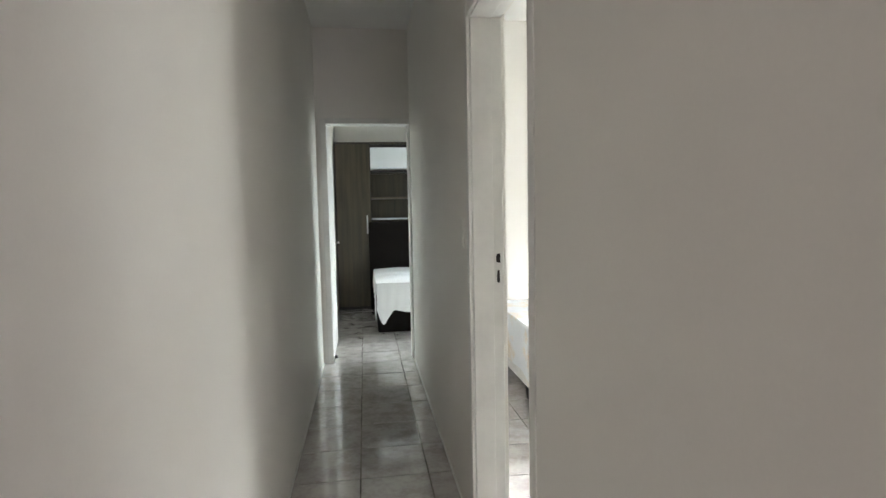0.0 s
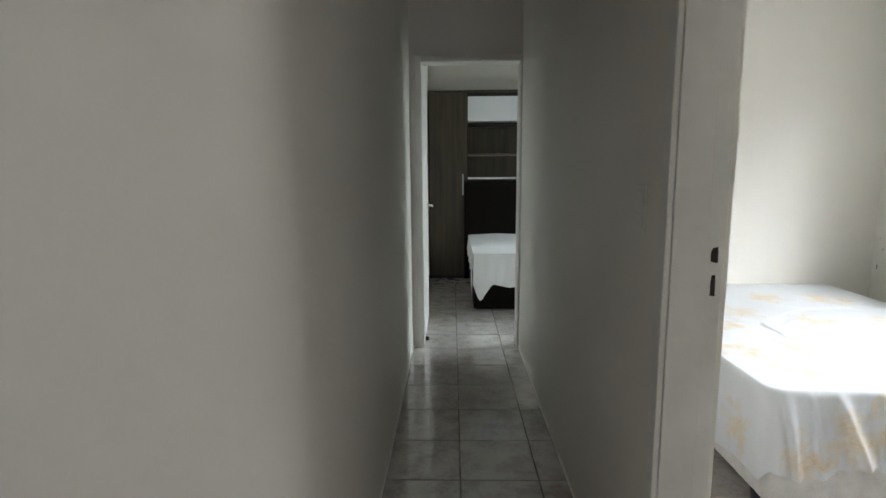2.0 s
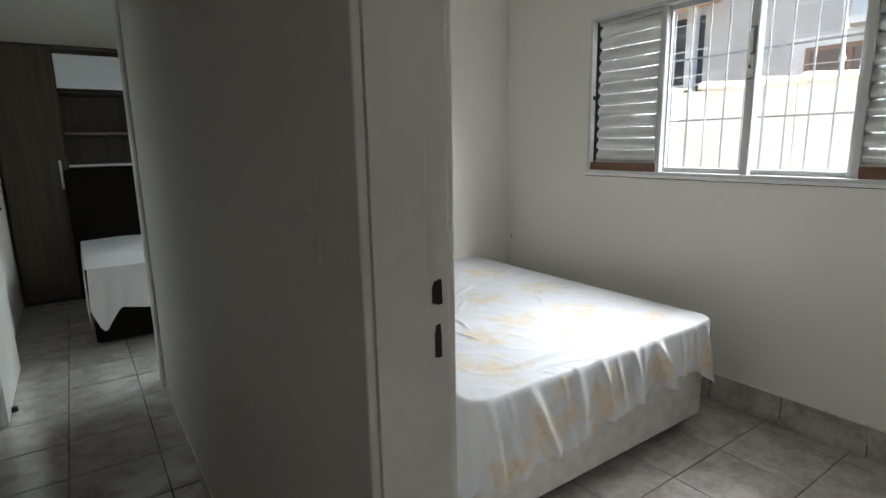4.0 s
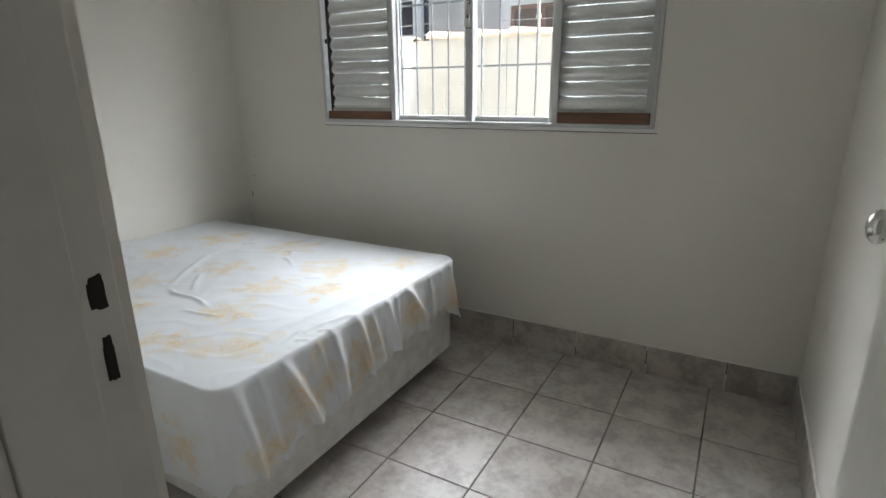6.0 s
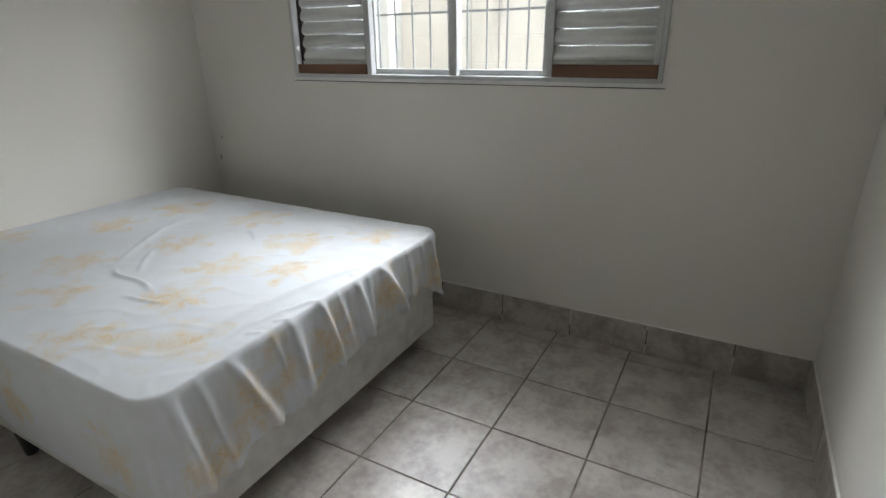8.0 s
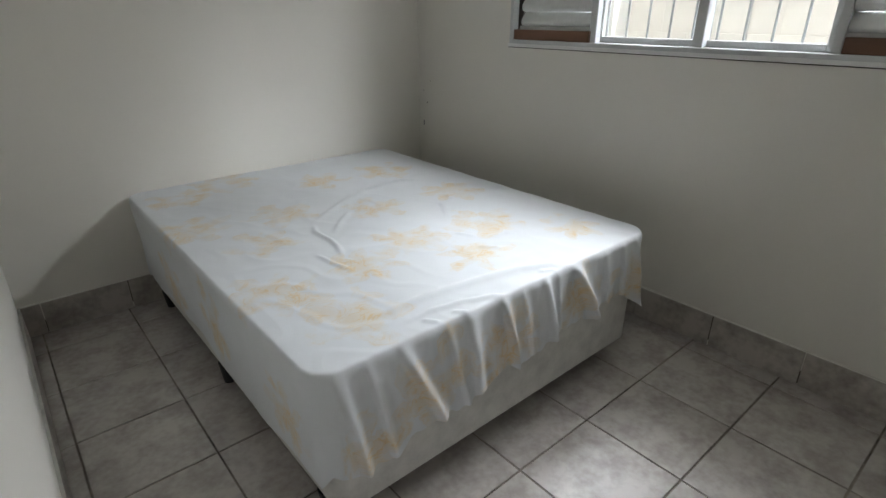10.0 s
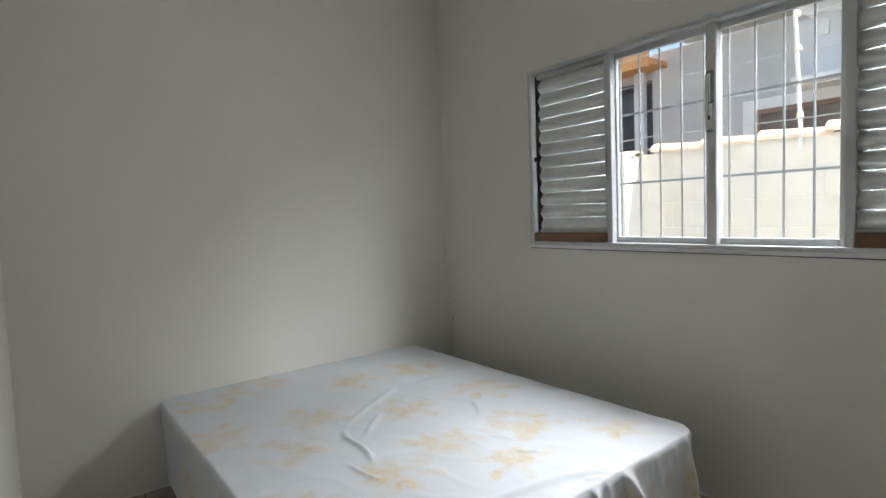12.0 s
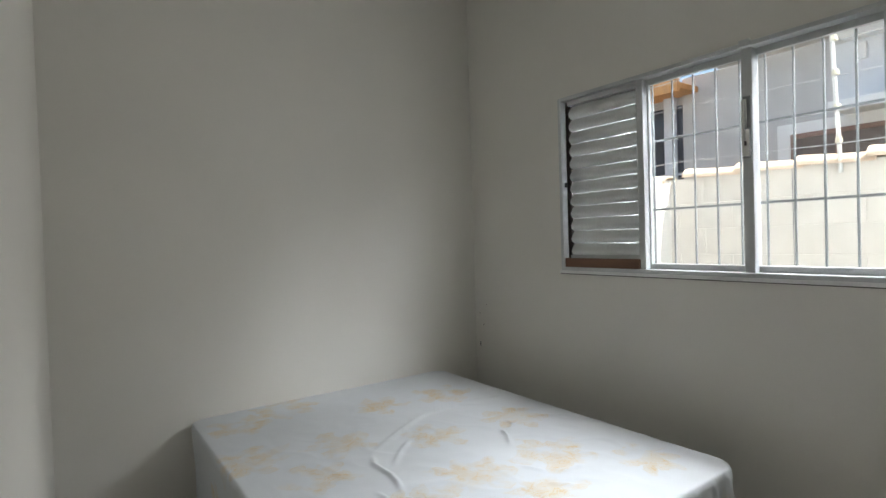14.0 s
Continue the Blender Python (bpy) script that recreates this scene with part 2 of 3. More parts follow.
def tube(bm, a, b, r0, r1=None, n=10):
    a, b = Vector(a), Vector(b)
    r1 = r0 if r1 is None else r1
    q = (b - a).to_track_quat("Z", "Y")
    rings = [[bm.verts.new(p + q @ Vector((r * math.cos(2 * math.pi * k / n), r * math.sin(2 * math.pi * k / n), 0))) for k in range(n)] for p, r in ((a, r0), (b, r1))]
    for k in range(n):
        bm.faces.new((rings[0][k], rings[0][(k + 1) % n], rings[1][(k + 1) % n], rings[1][k]))
    bm.faces.new(rings[0][::-1])
    bm.faces.new(rings[1])


def prism(bm, outline, axis, lo, hi):
    """An outline in the plane across the axis (x: y,z; y: x,z; z: x,y), drawn out from lo to hi."""
    def at(p, d):
        return {"x": (d, p[0], p[1]), "y": (p[0], d, p[1]), "z": (p[0], p[1], d)}[axis]
    a, b = [bm.verts.new(at(p, lo)) for p in outline], [bm.verts.new(at(p, hi)) for p in outline]
    for k in range(len(a)):
        j = (k + 1) % len(a)
        bm.faces.new((a[k], a[j], b[j], b[k]))
    bm.faces.new(a[::-1])
    bm.faces.new(b)


def part(name, bm, material, parent=None, label="", smooth=False):
    bmesh.ops.recalc_face_normals(bm, faces=bm.faces[:])
    me = bpy.data.meshes.new(name)
    bm.to_mesh(me)
    bm.free()
    me.materials.append(material)
    if smooth:
        me.shade_smooth()
    ob = new(name, me)
    if parent is not None:
        ob.parent = parent
    return tagged(ob, label)


def empty(name, at=(0, 0, 0), **tags):
    ob = new(name)
    ob.empty_display_size = 0.1
    ob.location = at
    return tagged(ob, **tags)


def structure(name, bm, material, label, category="wall"):
    return tagged(part(name, bm, material), label, category, kind="structure")


# ---- structure ----
XL, XC, XB, XE = 1.10, 1.905, 2.045, 4.26
YS, YN, YD, YF = 2.30, 5.58, 5.88, 8.95
TOP = 2.90
DY0, DY1, DZ = 2.46, 3.17, 2.065
WY0, WY1, WZ0, WZ1 = 2.99, 4.835, 1.165, 2.065
structure("wall_corridor", boxes((0.96, XL, 0.0, YF, -0.1, TOP)), M["wall"], "cream painted corridor wall running into the back bedroom")
structure("wall_partition", boxes((XC, XB, 0.0, DY0 - 0.02, -0.1, TOP), (XC, XB, DY1 + 0.02, YD, -0.1, TOP), (XC, XB, DY0 - 0.02, DY1 + 0.02, DZ + 0.02, TOP)), M["wall"], "cream painted partition wall with a doorway between corridor and bedroom")
structure("wall_corridor_end", boxes((XL, 1.167, YD, 6.02, -0.1, TOP), (1.908, XE, YD, 6.02, -0.1, TOP), (1.167, 1.908, YD, 6.02, 2.115, TOP)), M["wall"], "cream painted wall with a doorway at the corridor's end")
structure("wall_north", boxes((XB, XE, YN, YN + 0.14, -0.1, TOP)), M["wall"], "cream painted bedroom wall behind the bed's head")
structure("wall_south", boxes((XB, XE, YS - 0.15, YS, -0.1, TOP)), M["wall"], "cream painted bedroom wall behind the open door")
structure("wall_window", boxes((XE, XE + 0.15, 0.0, WY0, -0.1, TOP), (XE, XE + 0.15, WY1, 6.9, -0.1, TOP), (XE, XE + 0.15, WY0, WY1, -0.1, WZ0), (XE, XE + 0.15, WY0, WY1, WZ1, TOP), (XE, XE + 0.15, 6.9, 8.3, -0.1, 1.1), (XE, XE + 0.15, 6.9, 8.3, 2.1, TOP), (XE, XE + 0.15, 8.3, YF, -0.1, TOP)), M["wall"], "cream painted outer wall with the window opening")
structure("wall_far", boxes((0.96, XE + 0.15, YF, YF + 0.14, -0.1, TOP)), M["wall"], "cream painted far wall of the back bedroom")
# unseen closed room, added to hold the lamp behind the corridor
structure("wall_living", boxes((-2.5, 0.96, -0.14, 0.0, -0.1, TOP), (XC, XE, -0.14, 0.0, -0.1, TOP), (-2.64, -2.5, -4.2, 0.0, -0.1, TOP), (XE, XE + 0.14, -4.2, 0.0, -0.1, TOP), (-2.5, XE, -4.34, -4.2, -0.1, TOP)), M["wall"], "cream painted walls of an unseen room added behind the corridor")
# runs 0.75 past the window wall as an unseen eave, added to block the sun
structure("ceiling", boxes((-2.5, XE + 0.75, -4.34, YF + 0.5, TOP, TOP + 0.12)), M["ceiling"], "white painted flat ceiling slab with an added eave", "ceiling")

# ---- bedroom door frame ----
def door_frame_side(parent, y, way):
    """One upright of the bedroom door frame at y; way +1 where the wall lies at larger y."""
    a, b = sorted((y, y + way * 0.02))
    part("jamb", boxes((XC + 0.001, 1.988, a, b, 0, DZ), bevel=0.002), M["trim"], parent)
    a, b = sorted((y + way * 0.010, y + way * 0.02))
    part("rebate", boxes((1.988, 2.030, a, b, 0, DZ), bevel=0.003), M["trim"], parent)
    a, b = sorted((y + way * 0.004, y + way * 0.054))
    part("casing", boxes((XC - (0.014 if way > 0 else 0.002), XC + 0.001, a, b, 0, DZ + 0.05), bevel=0.004, segments=3), M["trim"], parent)


frame_1 = empty("door_frame", (0, 0, 0), label="ivory gloss painted door frame with open lock recesses", category="door frame", kind="structure")
door_frame_side(frame_1, DY1, 1)
door_frame_side(frame_1, DY0, -1)
part("head", boxes((XC + 0.001, 1.988, DY0 - 0.02, DY1 + 0.02, DZ, DZ + 0.02), bevel=0.002), M["trim"], frame_1)
part("head_rebate", boxes((1.988, 2.030, DY0 - 0.02, DY1 + 0.02, DZ + 0.01, DZ + 0.02)), M["trim"], frame_1)
part("head_casing", boxes((XC - 0.014, XC + 0.001, DY0 - 0.0035, DY1 + 0.0035, DZ + 0.004, DZ + 0.052), bevel=0.005, segments=3), M["trim"], frame_1)
# flat dark patches on the rebate paint the shade of the open recesses
for z, h, w in ((1.152, 0.034, 0.015), (1.079, 0.048, 0.010)):
    bm = bmesh.new()
    ring = []
    for k in range(20):
        a = 2 * math.pi * k / 20
        c, s = math.cos(a), math.sin(a)
        wob = 1 + 0.10 * math.sin(3 * a + z * 9) + 0.06 * math.sin(7 * a)
        ring.append((2.008 + 0.54 * w * wob * math.copysign(abs(c) ** 0.45, c), z + 0.52 * h * wob * math.copysign(abs(s) ** 0.45, s)))
    prism(bm, ring, "y", DY1 + 0.0085, DY1 + 0.0105)
    part("lock_recess", bm, M["hole"], frame_1, "chipped lock recess drawn as a flat dark patch of shade")

# ---- bedroom door leaf ----
door_1 = empty("door_1", (XB, 2.40, 0), label="ivory painted door leaf standing open against the wall", category="door", kind="structure")


def leaf(parent, x0, x1, y0, y1, top):
    return part("leaf", boxes((x0, x1, y0, y1, 0.008, top), bevel=0.003), M["trim"], parent)


leaf(door_1, 0.02, 0.72, -0.015, 0.02, DZ - 0.005)
bm = bmesh.new()
tube(bm, (0.60, 0.02, 1.157), (0.60, 0.026, 1.157), 0.022, n=24)
tube(bm, (0.60, 0.024, 1.157), (0.60, 0.056, 1.157), 0.009, n=16)
part("rosette", bm, M["chrome"], door_1, "chrome rosette and stem", smooth=False)
bm = bmesh.new()
bmesh.ops.create_uvsphere(bm, u_segments=24, v_segments=14, radius=0.022)
for v in bm.verts:
    v.co = Vector((v.co.x * 0.95, v.co.y * 0.72, v.co.z * 1.1)) + Vector((0.60, 0.064, 1.157))
part("knob", bm, M["chrome"], door_1, "worn chrome knob", smooth=True)
bm = bmesh.new()
tube(bm, (0.58, 0.02, 1.079), (0.58, 0.025, 1.079), 0.016, n=20)
part("key_rosette", bm, M["chrome"], door_1)
# no hole is cut: a dark sliver paints the keyhole's depth
part("keyhole", boxes((0.578, 0.582, 0.0245, 0.026, 1.070, 1.086)), M["hole"], door_1)

# ---- far door frame and leaf ----
FX0, FX1, FZ = 1.187, 1.888, 2.095
frame_2 = empty("door_frame", (0, 0, 0), label="ivory painted door frame at the corridor's end", category="door frame", kind="structure")
for x0, x1, c0, c1 in ((FX0 - 0.02, FX0, 1.138, 1.183), (FX1, FX1 + 0.02, 1.891, 1.9045)):
    part("jamb", boxes((x0, x1, YD + 0.001, 6.02, 0, FZ), bevel=0.002), M["trim"], frame_2)
    part("casing", boxes((c0, c1, YD - 0.013, YD + 0.001, 0, FZ + 0.045), bevel=0.004, segments=3), M["trim"], frame_2)
part("head", boxes((FX0 - 0.02, FX1 + 0.02, YD + 0.001, 6.02, FZ, FZ + 0.02)), M["trim"], frame_2)
part("head_casing", boxes((1.1835, 1.8905, YD - 0.013, YD + 0.001, FZ + 0.003, FZ + 0.045), bevel=0.004, segments=3), M["trim"], frame_2)
door_2 = empty("door_2", (1.15, 6.03, 0), label="white painted door leaf standing open into the back bedroom", category="door", kind="structure")
leaf(door_2, 0.0, 0.035, 0.0, 0.70, FZ - 0.005)
bm = bmesh.new()
tube(bm, (0.035, 0.63, 1.03), (0.085, 0.63, 1.03), 0.009, n=12)
tube(bm, (0.08, 0.63, 1.03), (0.08, 0.52, 1.03), 0.008, n=12)
part("handle", bm, M["chrome"], door_2, "chrome lever handle")
bm = bmesh.new()
tube(bm, (1.20, 6.05, 0.001), (1.20, 6.05, 0.028), 0.016, 0.013, n=14)
tagged(part("door_stop", bm, M["black"]), "small black rubber door stop on the tiled floor", "door stop")

# ---- switch ----
switch = empty("light_switch", (XC, 3.385, 1.245), label="ivory double light switch plate on the corridor wall", category="light switch")
part("plate", boxes((-0.004, 0.0005, -0.044, 0.044, -0.065, 0.065), bevel=0.003), M["switch"], switch)
part("rocker", boxes((-0.0065, -0.0035, -0.026, 0.026, 0.012, 0.050), bevel=0.002), M["switch"], switch)
part("rocker", boxes((-0.0065, -0.0035, -0.026, 0.026, -0.050, -0.012), bevel=0.002), M["switch"], switch)

# ---- window ----
window = empty("window_1", (XE, 0, 0), label="grey aluminium sliding window with louvred side panels", category="window", kind="structure")


def rect_frame(name, x0, x1, y0, y1, z0, z1, w, material, parent, label="", bevel=0.002):
    return part(name, boxes((x0, x1, y0, y0 + w, z0, z1), (x0, x1, y1 - w, y1, z0, z1), (x0, x1, y0 + w, y1 - w, z0, z0 + w), (x0, x1, y0 + w, y1 - w, z1 - w, z1), bevel=bevel, segments=1), material, parent, label)


rect_frame("window_frame", -0.012, 0.085, WY0 + 0.001, WY1 - 0.001, WZ0 + 0.001, WZ1 - 0.001, 0.018, M["alu"], window)
part("sill_rim", boxes((-0.007, -0.0005, WY0 - 0.014, WY1 + 0.014, WZ0 - 0.015, WZ0 + 0.002), bevel=0.003), M["white"], window, "thin white painted rim with worn edge")

# thin dark strip drawn along the crack line below the rim
part("sealant_gap", boxes((-0.003, -0.0004, WY0 - 0.012, WY1 + 0.012, WZ0 - 0.0185, WZ0 - 0.0155)), M["hole"], window, "thin dark strip along the crack below the rim")


def louvre_panel(y0, y1):
    holder = empty("louvre_panel", (0, 0, 0), label="white louvred metal shutter panel")
    holder.parent = window
    low, high = WZ0 + 0.06, WZ1 - 0.022
    part("panel_frame", boxes((0.012, 0.050, y0, y0 + 0.022, low, high), (0.012, 0.050, y0 + 0.022, y1, low, low + 0.022), (0.012, 0.050, y0 + 0.022, y1, high - 0.022, high), bevel=0.002, segments=1), M["alu"], holder)
    # recessed strip coloured near-black to paint in the channel's shade
    part("side_channel", boxes((0.046, 0.052, y1 - 0.016, y1 + 0.003, low + 0.0225, high - 0.0225)), M["crumb_and_shade"], holder, "side channel coloured dark as shade behind the slat ends")
    n = 12
    z0, z1 = WZ0 + 0.082, WZ1 - 0.044
    step = (z1 - z0) / n
    for k in range(n):
        z = z0 + k * step
        bm = bmesh.new()
        outline = [(0.041, z - step * 0.08), (0.022, z - step * 0.04), (0.010, z + step * 0.06), (0.003, z + step * 0.22), (0.005, z + step * 0.40), (0.013, z + step * 0.60), (0.024, z + step * 0.78), (0.040, z + step * 0.99), (0.042, z + step * 0.97), (0.015, z + step * 0.55), (0.007, z + step * 0.25), (0.024, z + step * 0.02)]
        outline = [(0.010 + 0.85 * px, pz) for px, pz in outline]
        prism(bm, outline, "y", y0 + 0.0225, y1 - 0.008)
        part("slat", bm, M["louvre"], holder, smooth=True)


louvre_panel(4.360, 4.790)
louvre_panel(3.012, 3.440)
for y0, y1, h in ((4.372, 4.812, 0.046), (3.012, 3.425, 0.050)):
    part("brown_strip", boxes((-0.006, 0.03, y0, y1, WZ0 + 0.019, WZ0 + 0.019 + h), bevel=0.004), M["brown"], window, "brown wooden filler strip")
# closes the gap beside the panel; its dark colour stands for the channel's depth
part("channel", boxes((0.030, 0.040, 4.7905, 4.8165, WZ0 + 0.02, WZ1 - 0.02)), M["hole"], window, "sliding channel coloured dark for the shade inside it")
part("latch_screw", boxes((0.0, 0.014, 4.797, 4.809, 1.60, 1.625), bevel=0.003), M["black"], window)


def sash(y0, y1, x0):
    holder = empty("sash", (0, 0, 0), label="grey aluminium glazed sash")
    holder.parent = window
    rect_frame("sash_frame", x0, x0 + 0.022, y0, y1, WZ0 + 0.0185, WZ1 - 0.0185, 0.026, M["alu"], holder)
    part("pane", boxes((x0 + 0.009, x0 + 0.013, y0 + 0.0255, y1 - 0.0255, WZ0 + 0.044, WZ1 - 0.044)), M["glass"], holder).visible_shadow = False


sash(3.900, 4.362, 0.040)
sash(3.455, 3.9, 0.0405)
part("meeting_stile", boxes((0.004, 0.040, 3.872, 3.912, WZ0 + 0.0185, WZ1 - 0.0185), bevel=0.004), M["alu"], window)
part("top_stop", boxes((-0.018, 0.0, 3.87, 3.91, WZ1 - 0.018, WZ1 + 0.008), bevel=0.003), M["alu"], window)
for y in (3.442, 4.355):
    part("panel_stile", boxes((0.002, 0.038, y - 0.014, y + 0.014, WZ0 + 0.0185, WZ1 - 0.0185), bevel=0.003), M["alu"], window)
part("latch_plate", boxes((-0.003, 0.0035, 3.876, 3.908, 1.625, 1.862), bevel=0.002), M["bars"], window)
part("latch_housing", boxes((-0.014, -0.0035, 3.878, 3.906, 1.632, 1.735), bevel=0.003), M["chrome"], window, "worn chrome bolt housing")
# the slot's shade is a small dark box on the housing
part("bolt_slot", boxes((-0.0155, -0.0138, 3.888, 3.895, 1.672, 1.690)), M["hole"], window)
bm = boxes((-0.012, -0.004, 3.886, 3.902, 1.740, 1.850), bevel=0.003)
tube(bm, (-0.016, 3.898, 1.70), (-0.016, 3.898, 1.84), 0.006, n=10)
tube(bm, (-0.004, 3.898, 1.70), (-0.022, 3.898, 1.70), 0.006, n=10)
part("latch", bm, M["chrome"], window, "chrome sliding bolt latch")
grille = empty("window_grille", (XE + 0.10, 0, 0), label="grey painted steel bars outside the window glass", category="window grille")
for k in range(18):
    y = 4.352 + 0.0974 * (k - 13)
    bm = bmesh.new()
    tube(bm, (0, y, WZ0), (0, y, WZ1), 0.0048, n=8)
    part("bar", bm, M["bars"], grille)
for z in (1.455, 1.770):
    part("crossbar", boxes((-0.0085, -0.0055, WY0, WY1, z - 0.005, z + 0.005)), M["bars"], grille)

bm = boxes((XE - 0.0015, XE - 0.0002, 5.535, 5.543, 0.66, 0.69))
tagged(part("wall_scuff", bm, M["bars"]), "small grey scuff mark on the wall near the corner", "scuff mark")
for y, z, r in ((5.50, 0.80, 0.006), (5.47, 0.93, 0.004), (5.535, 0.87, 0.005)):
    bm = bmesh.new()
    tube(bm, (XE - 0.0012, y, z), (XE - 0.0002, y + 0.004, z + 0.003), r, 0.7 * r, n=7)
    tagged(part("wall_scuff", bm, M["skirt"]), "small grey scuff mark on the wall near the corner", "scuff mark")

# ---- bed ----
BX0, BX1, BY0, BY1, BZ = 2.555, 3.955, 3.805, 5.572, 0.552
bed = empty("bed", (BX0, BY0, 0), label="white double box bed on short black legs, against the bedroom wall", category="bed")


def rounded(x0, x1, y0, y1, z0, z1, r, edge, n=6):
    bm = bmesh.new()
    box(bm, x0, x1, y0, y1, z0, z1)
    up = [e for e in bm.edges if abs(e.verts[0].co.z - e.verts[1].co.z) > 0.01]
    bmesh.ops.bevel(bm, geom=up, offset=r, segments=n, profile=0.5, affect="EDGES")
    flat = [e for e in bm.edges if abs(e.verts[0].co.z - e.verts[1].co.z) < 1e-5 and len(e.link_faces) == 2 and e.calc_face_angle(0) > 1]
    bmesh.ops.bevel(bm, geom=flat, offset=edge, segments=3, profile=0.5, affect="EDGES")
    return bm


W, L = BX1 - BX0, BY1 - BY0
part("base", rounded(0.035, W - 0.012, 0.012, L, 0.082, 0.32, 0.05, 0.012), M["brocade"], bed, "white brocade box base", smooth=True)
part("mattress", rounded(0.012, W - 0.012, 0.012, L, 0.325, BZ - 0.008, 0.07, 0.02), M["brocade"], bed, "white brocade mattress", smooth=True)
for x in (0.058, W / 2, W - 0.06):
    for y in (0.12, 0.90, 1.66):
        bm = bmesh.new()
        tube(bm, (x, y, 0.0), (x, y, 0.09), 0.020, 0.030, n=14)
        part("leg", bm, M["black"], bed, "short black plastic leg")


def ridge(x, y, points, width, height):
    """Height at x, y of a soft ridge that follows a chain of points, and fades at both ends."""
    best, last = 0.0, len(points) - 1
    for n, ((ax, ay), (bx, by)) in enumerate(zip(points, points[1:])):
        dx, dy = bx - ax, by - ay
        t = max(0, min(1, ((x - ax) * dx + (y - ay) * dy) / (dx * dx + dy * dy)))
        d = math.hypot(x - ax - t * dx, y - ay - t * dy)
        along = (n + t) / last
        best = max(best, math.exp(-(d / width) ** 2) * min(1.0, 0.05 + 4 * along, 0.15 + 4 * (1 - along)))
    return 1.75 * height * best


FOLDS = [
    ([(3.73, 4.87), (3.63, 4.95), (3.41, 4.93), (3.20, 4.81), (3.03, 4.70)], 0.014, 0.0045),
    ([(3.02, 4.68), (2.985, 4.60), (2.99, 4.50), (2.98, 4.43), (2.957, 4.36)], 0.010, 0.0055),
    ([(3.035, 4.55), (3.127, 4.65), (3.21, 4.72)], 0.011, 0.0035),
    ([(2.89, 4.416), (2.896, 4.32), (2.916, 4.24)], 0.009, 0.004),
    ([(3.57, 4.577), (3.533, 4.50), (3.477, 4.42)], 0.009, 0.0045),
    ([(3.66, 4.647), (3.641, 4.58), (3.60, 4.57)], 0.008, 0.003),
    ([(2.80, 3.95), (2.955, 3.945), (3.065, 3.934), (3.192, 3.915), (3.323, 3.89), (3.425, 3.846), (3.488, 3.802)], 0.019, 0.0075),
    ([(2.86, 3.87), (2.95, 3.874), (3.06, 3.851), (3.137, 3.82), (3.175, 3.80)], 0.011, 0.0045),
    ([(3.378, 4.265), (3.40, 4.22), (3.419, 4.175)], 0.010, 0.003),
    ([(3.352, 4.114), (3.38, 4.085), (3.42, 4.05)], 0.010, 0.0035),
    ([(2.90, 3.854), (2.935, 3.81)], 0.009, 0.003),
    ([(2.99, 3.836), (3.025, 3.80)], 0.009, 0.003),
    ([(3.36, 3.84), (3.42, 3.81)], 0.009, 0.003),
    ([(3.44, 4.15), (3.56, 4.13)], 0.014, 0.0025),
    ([(3.75, 4.75), (3.90, 4.62)], 0.017, 0.004),
    ([(3.80, 4.60), (3.93, 4.50)], 0.014, 0.003),
    ([(3.70, 4.98), (3.90, 4.92)], 0.015, 0.003),
]


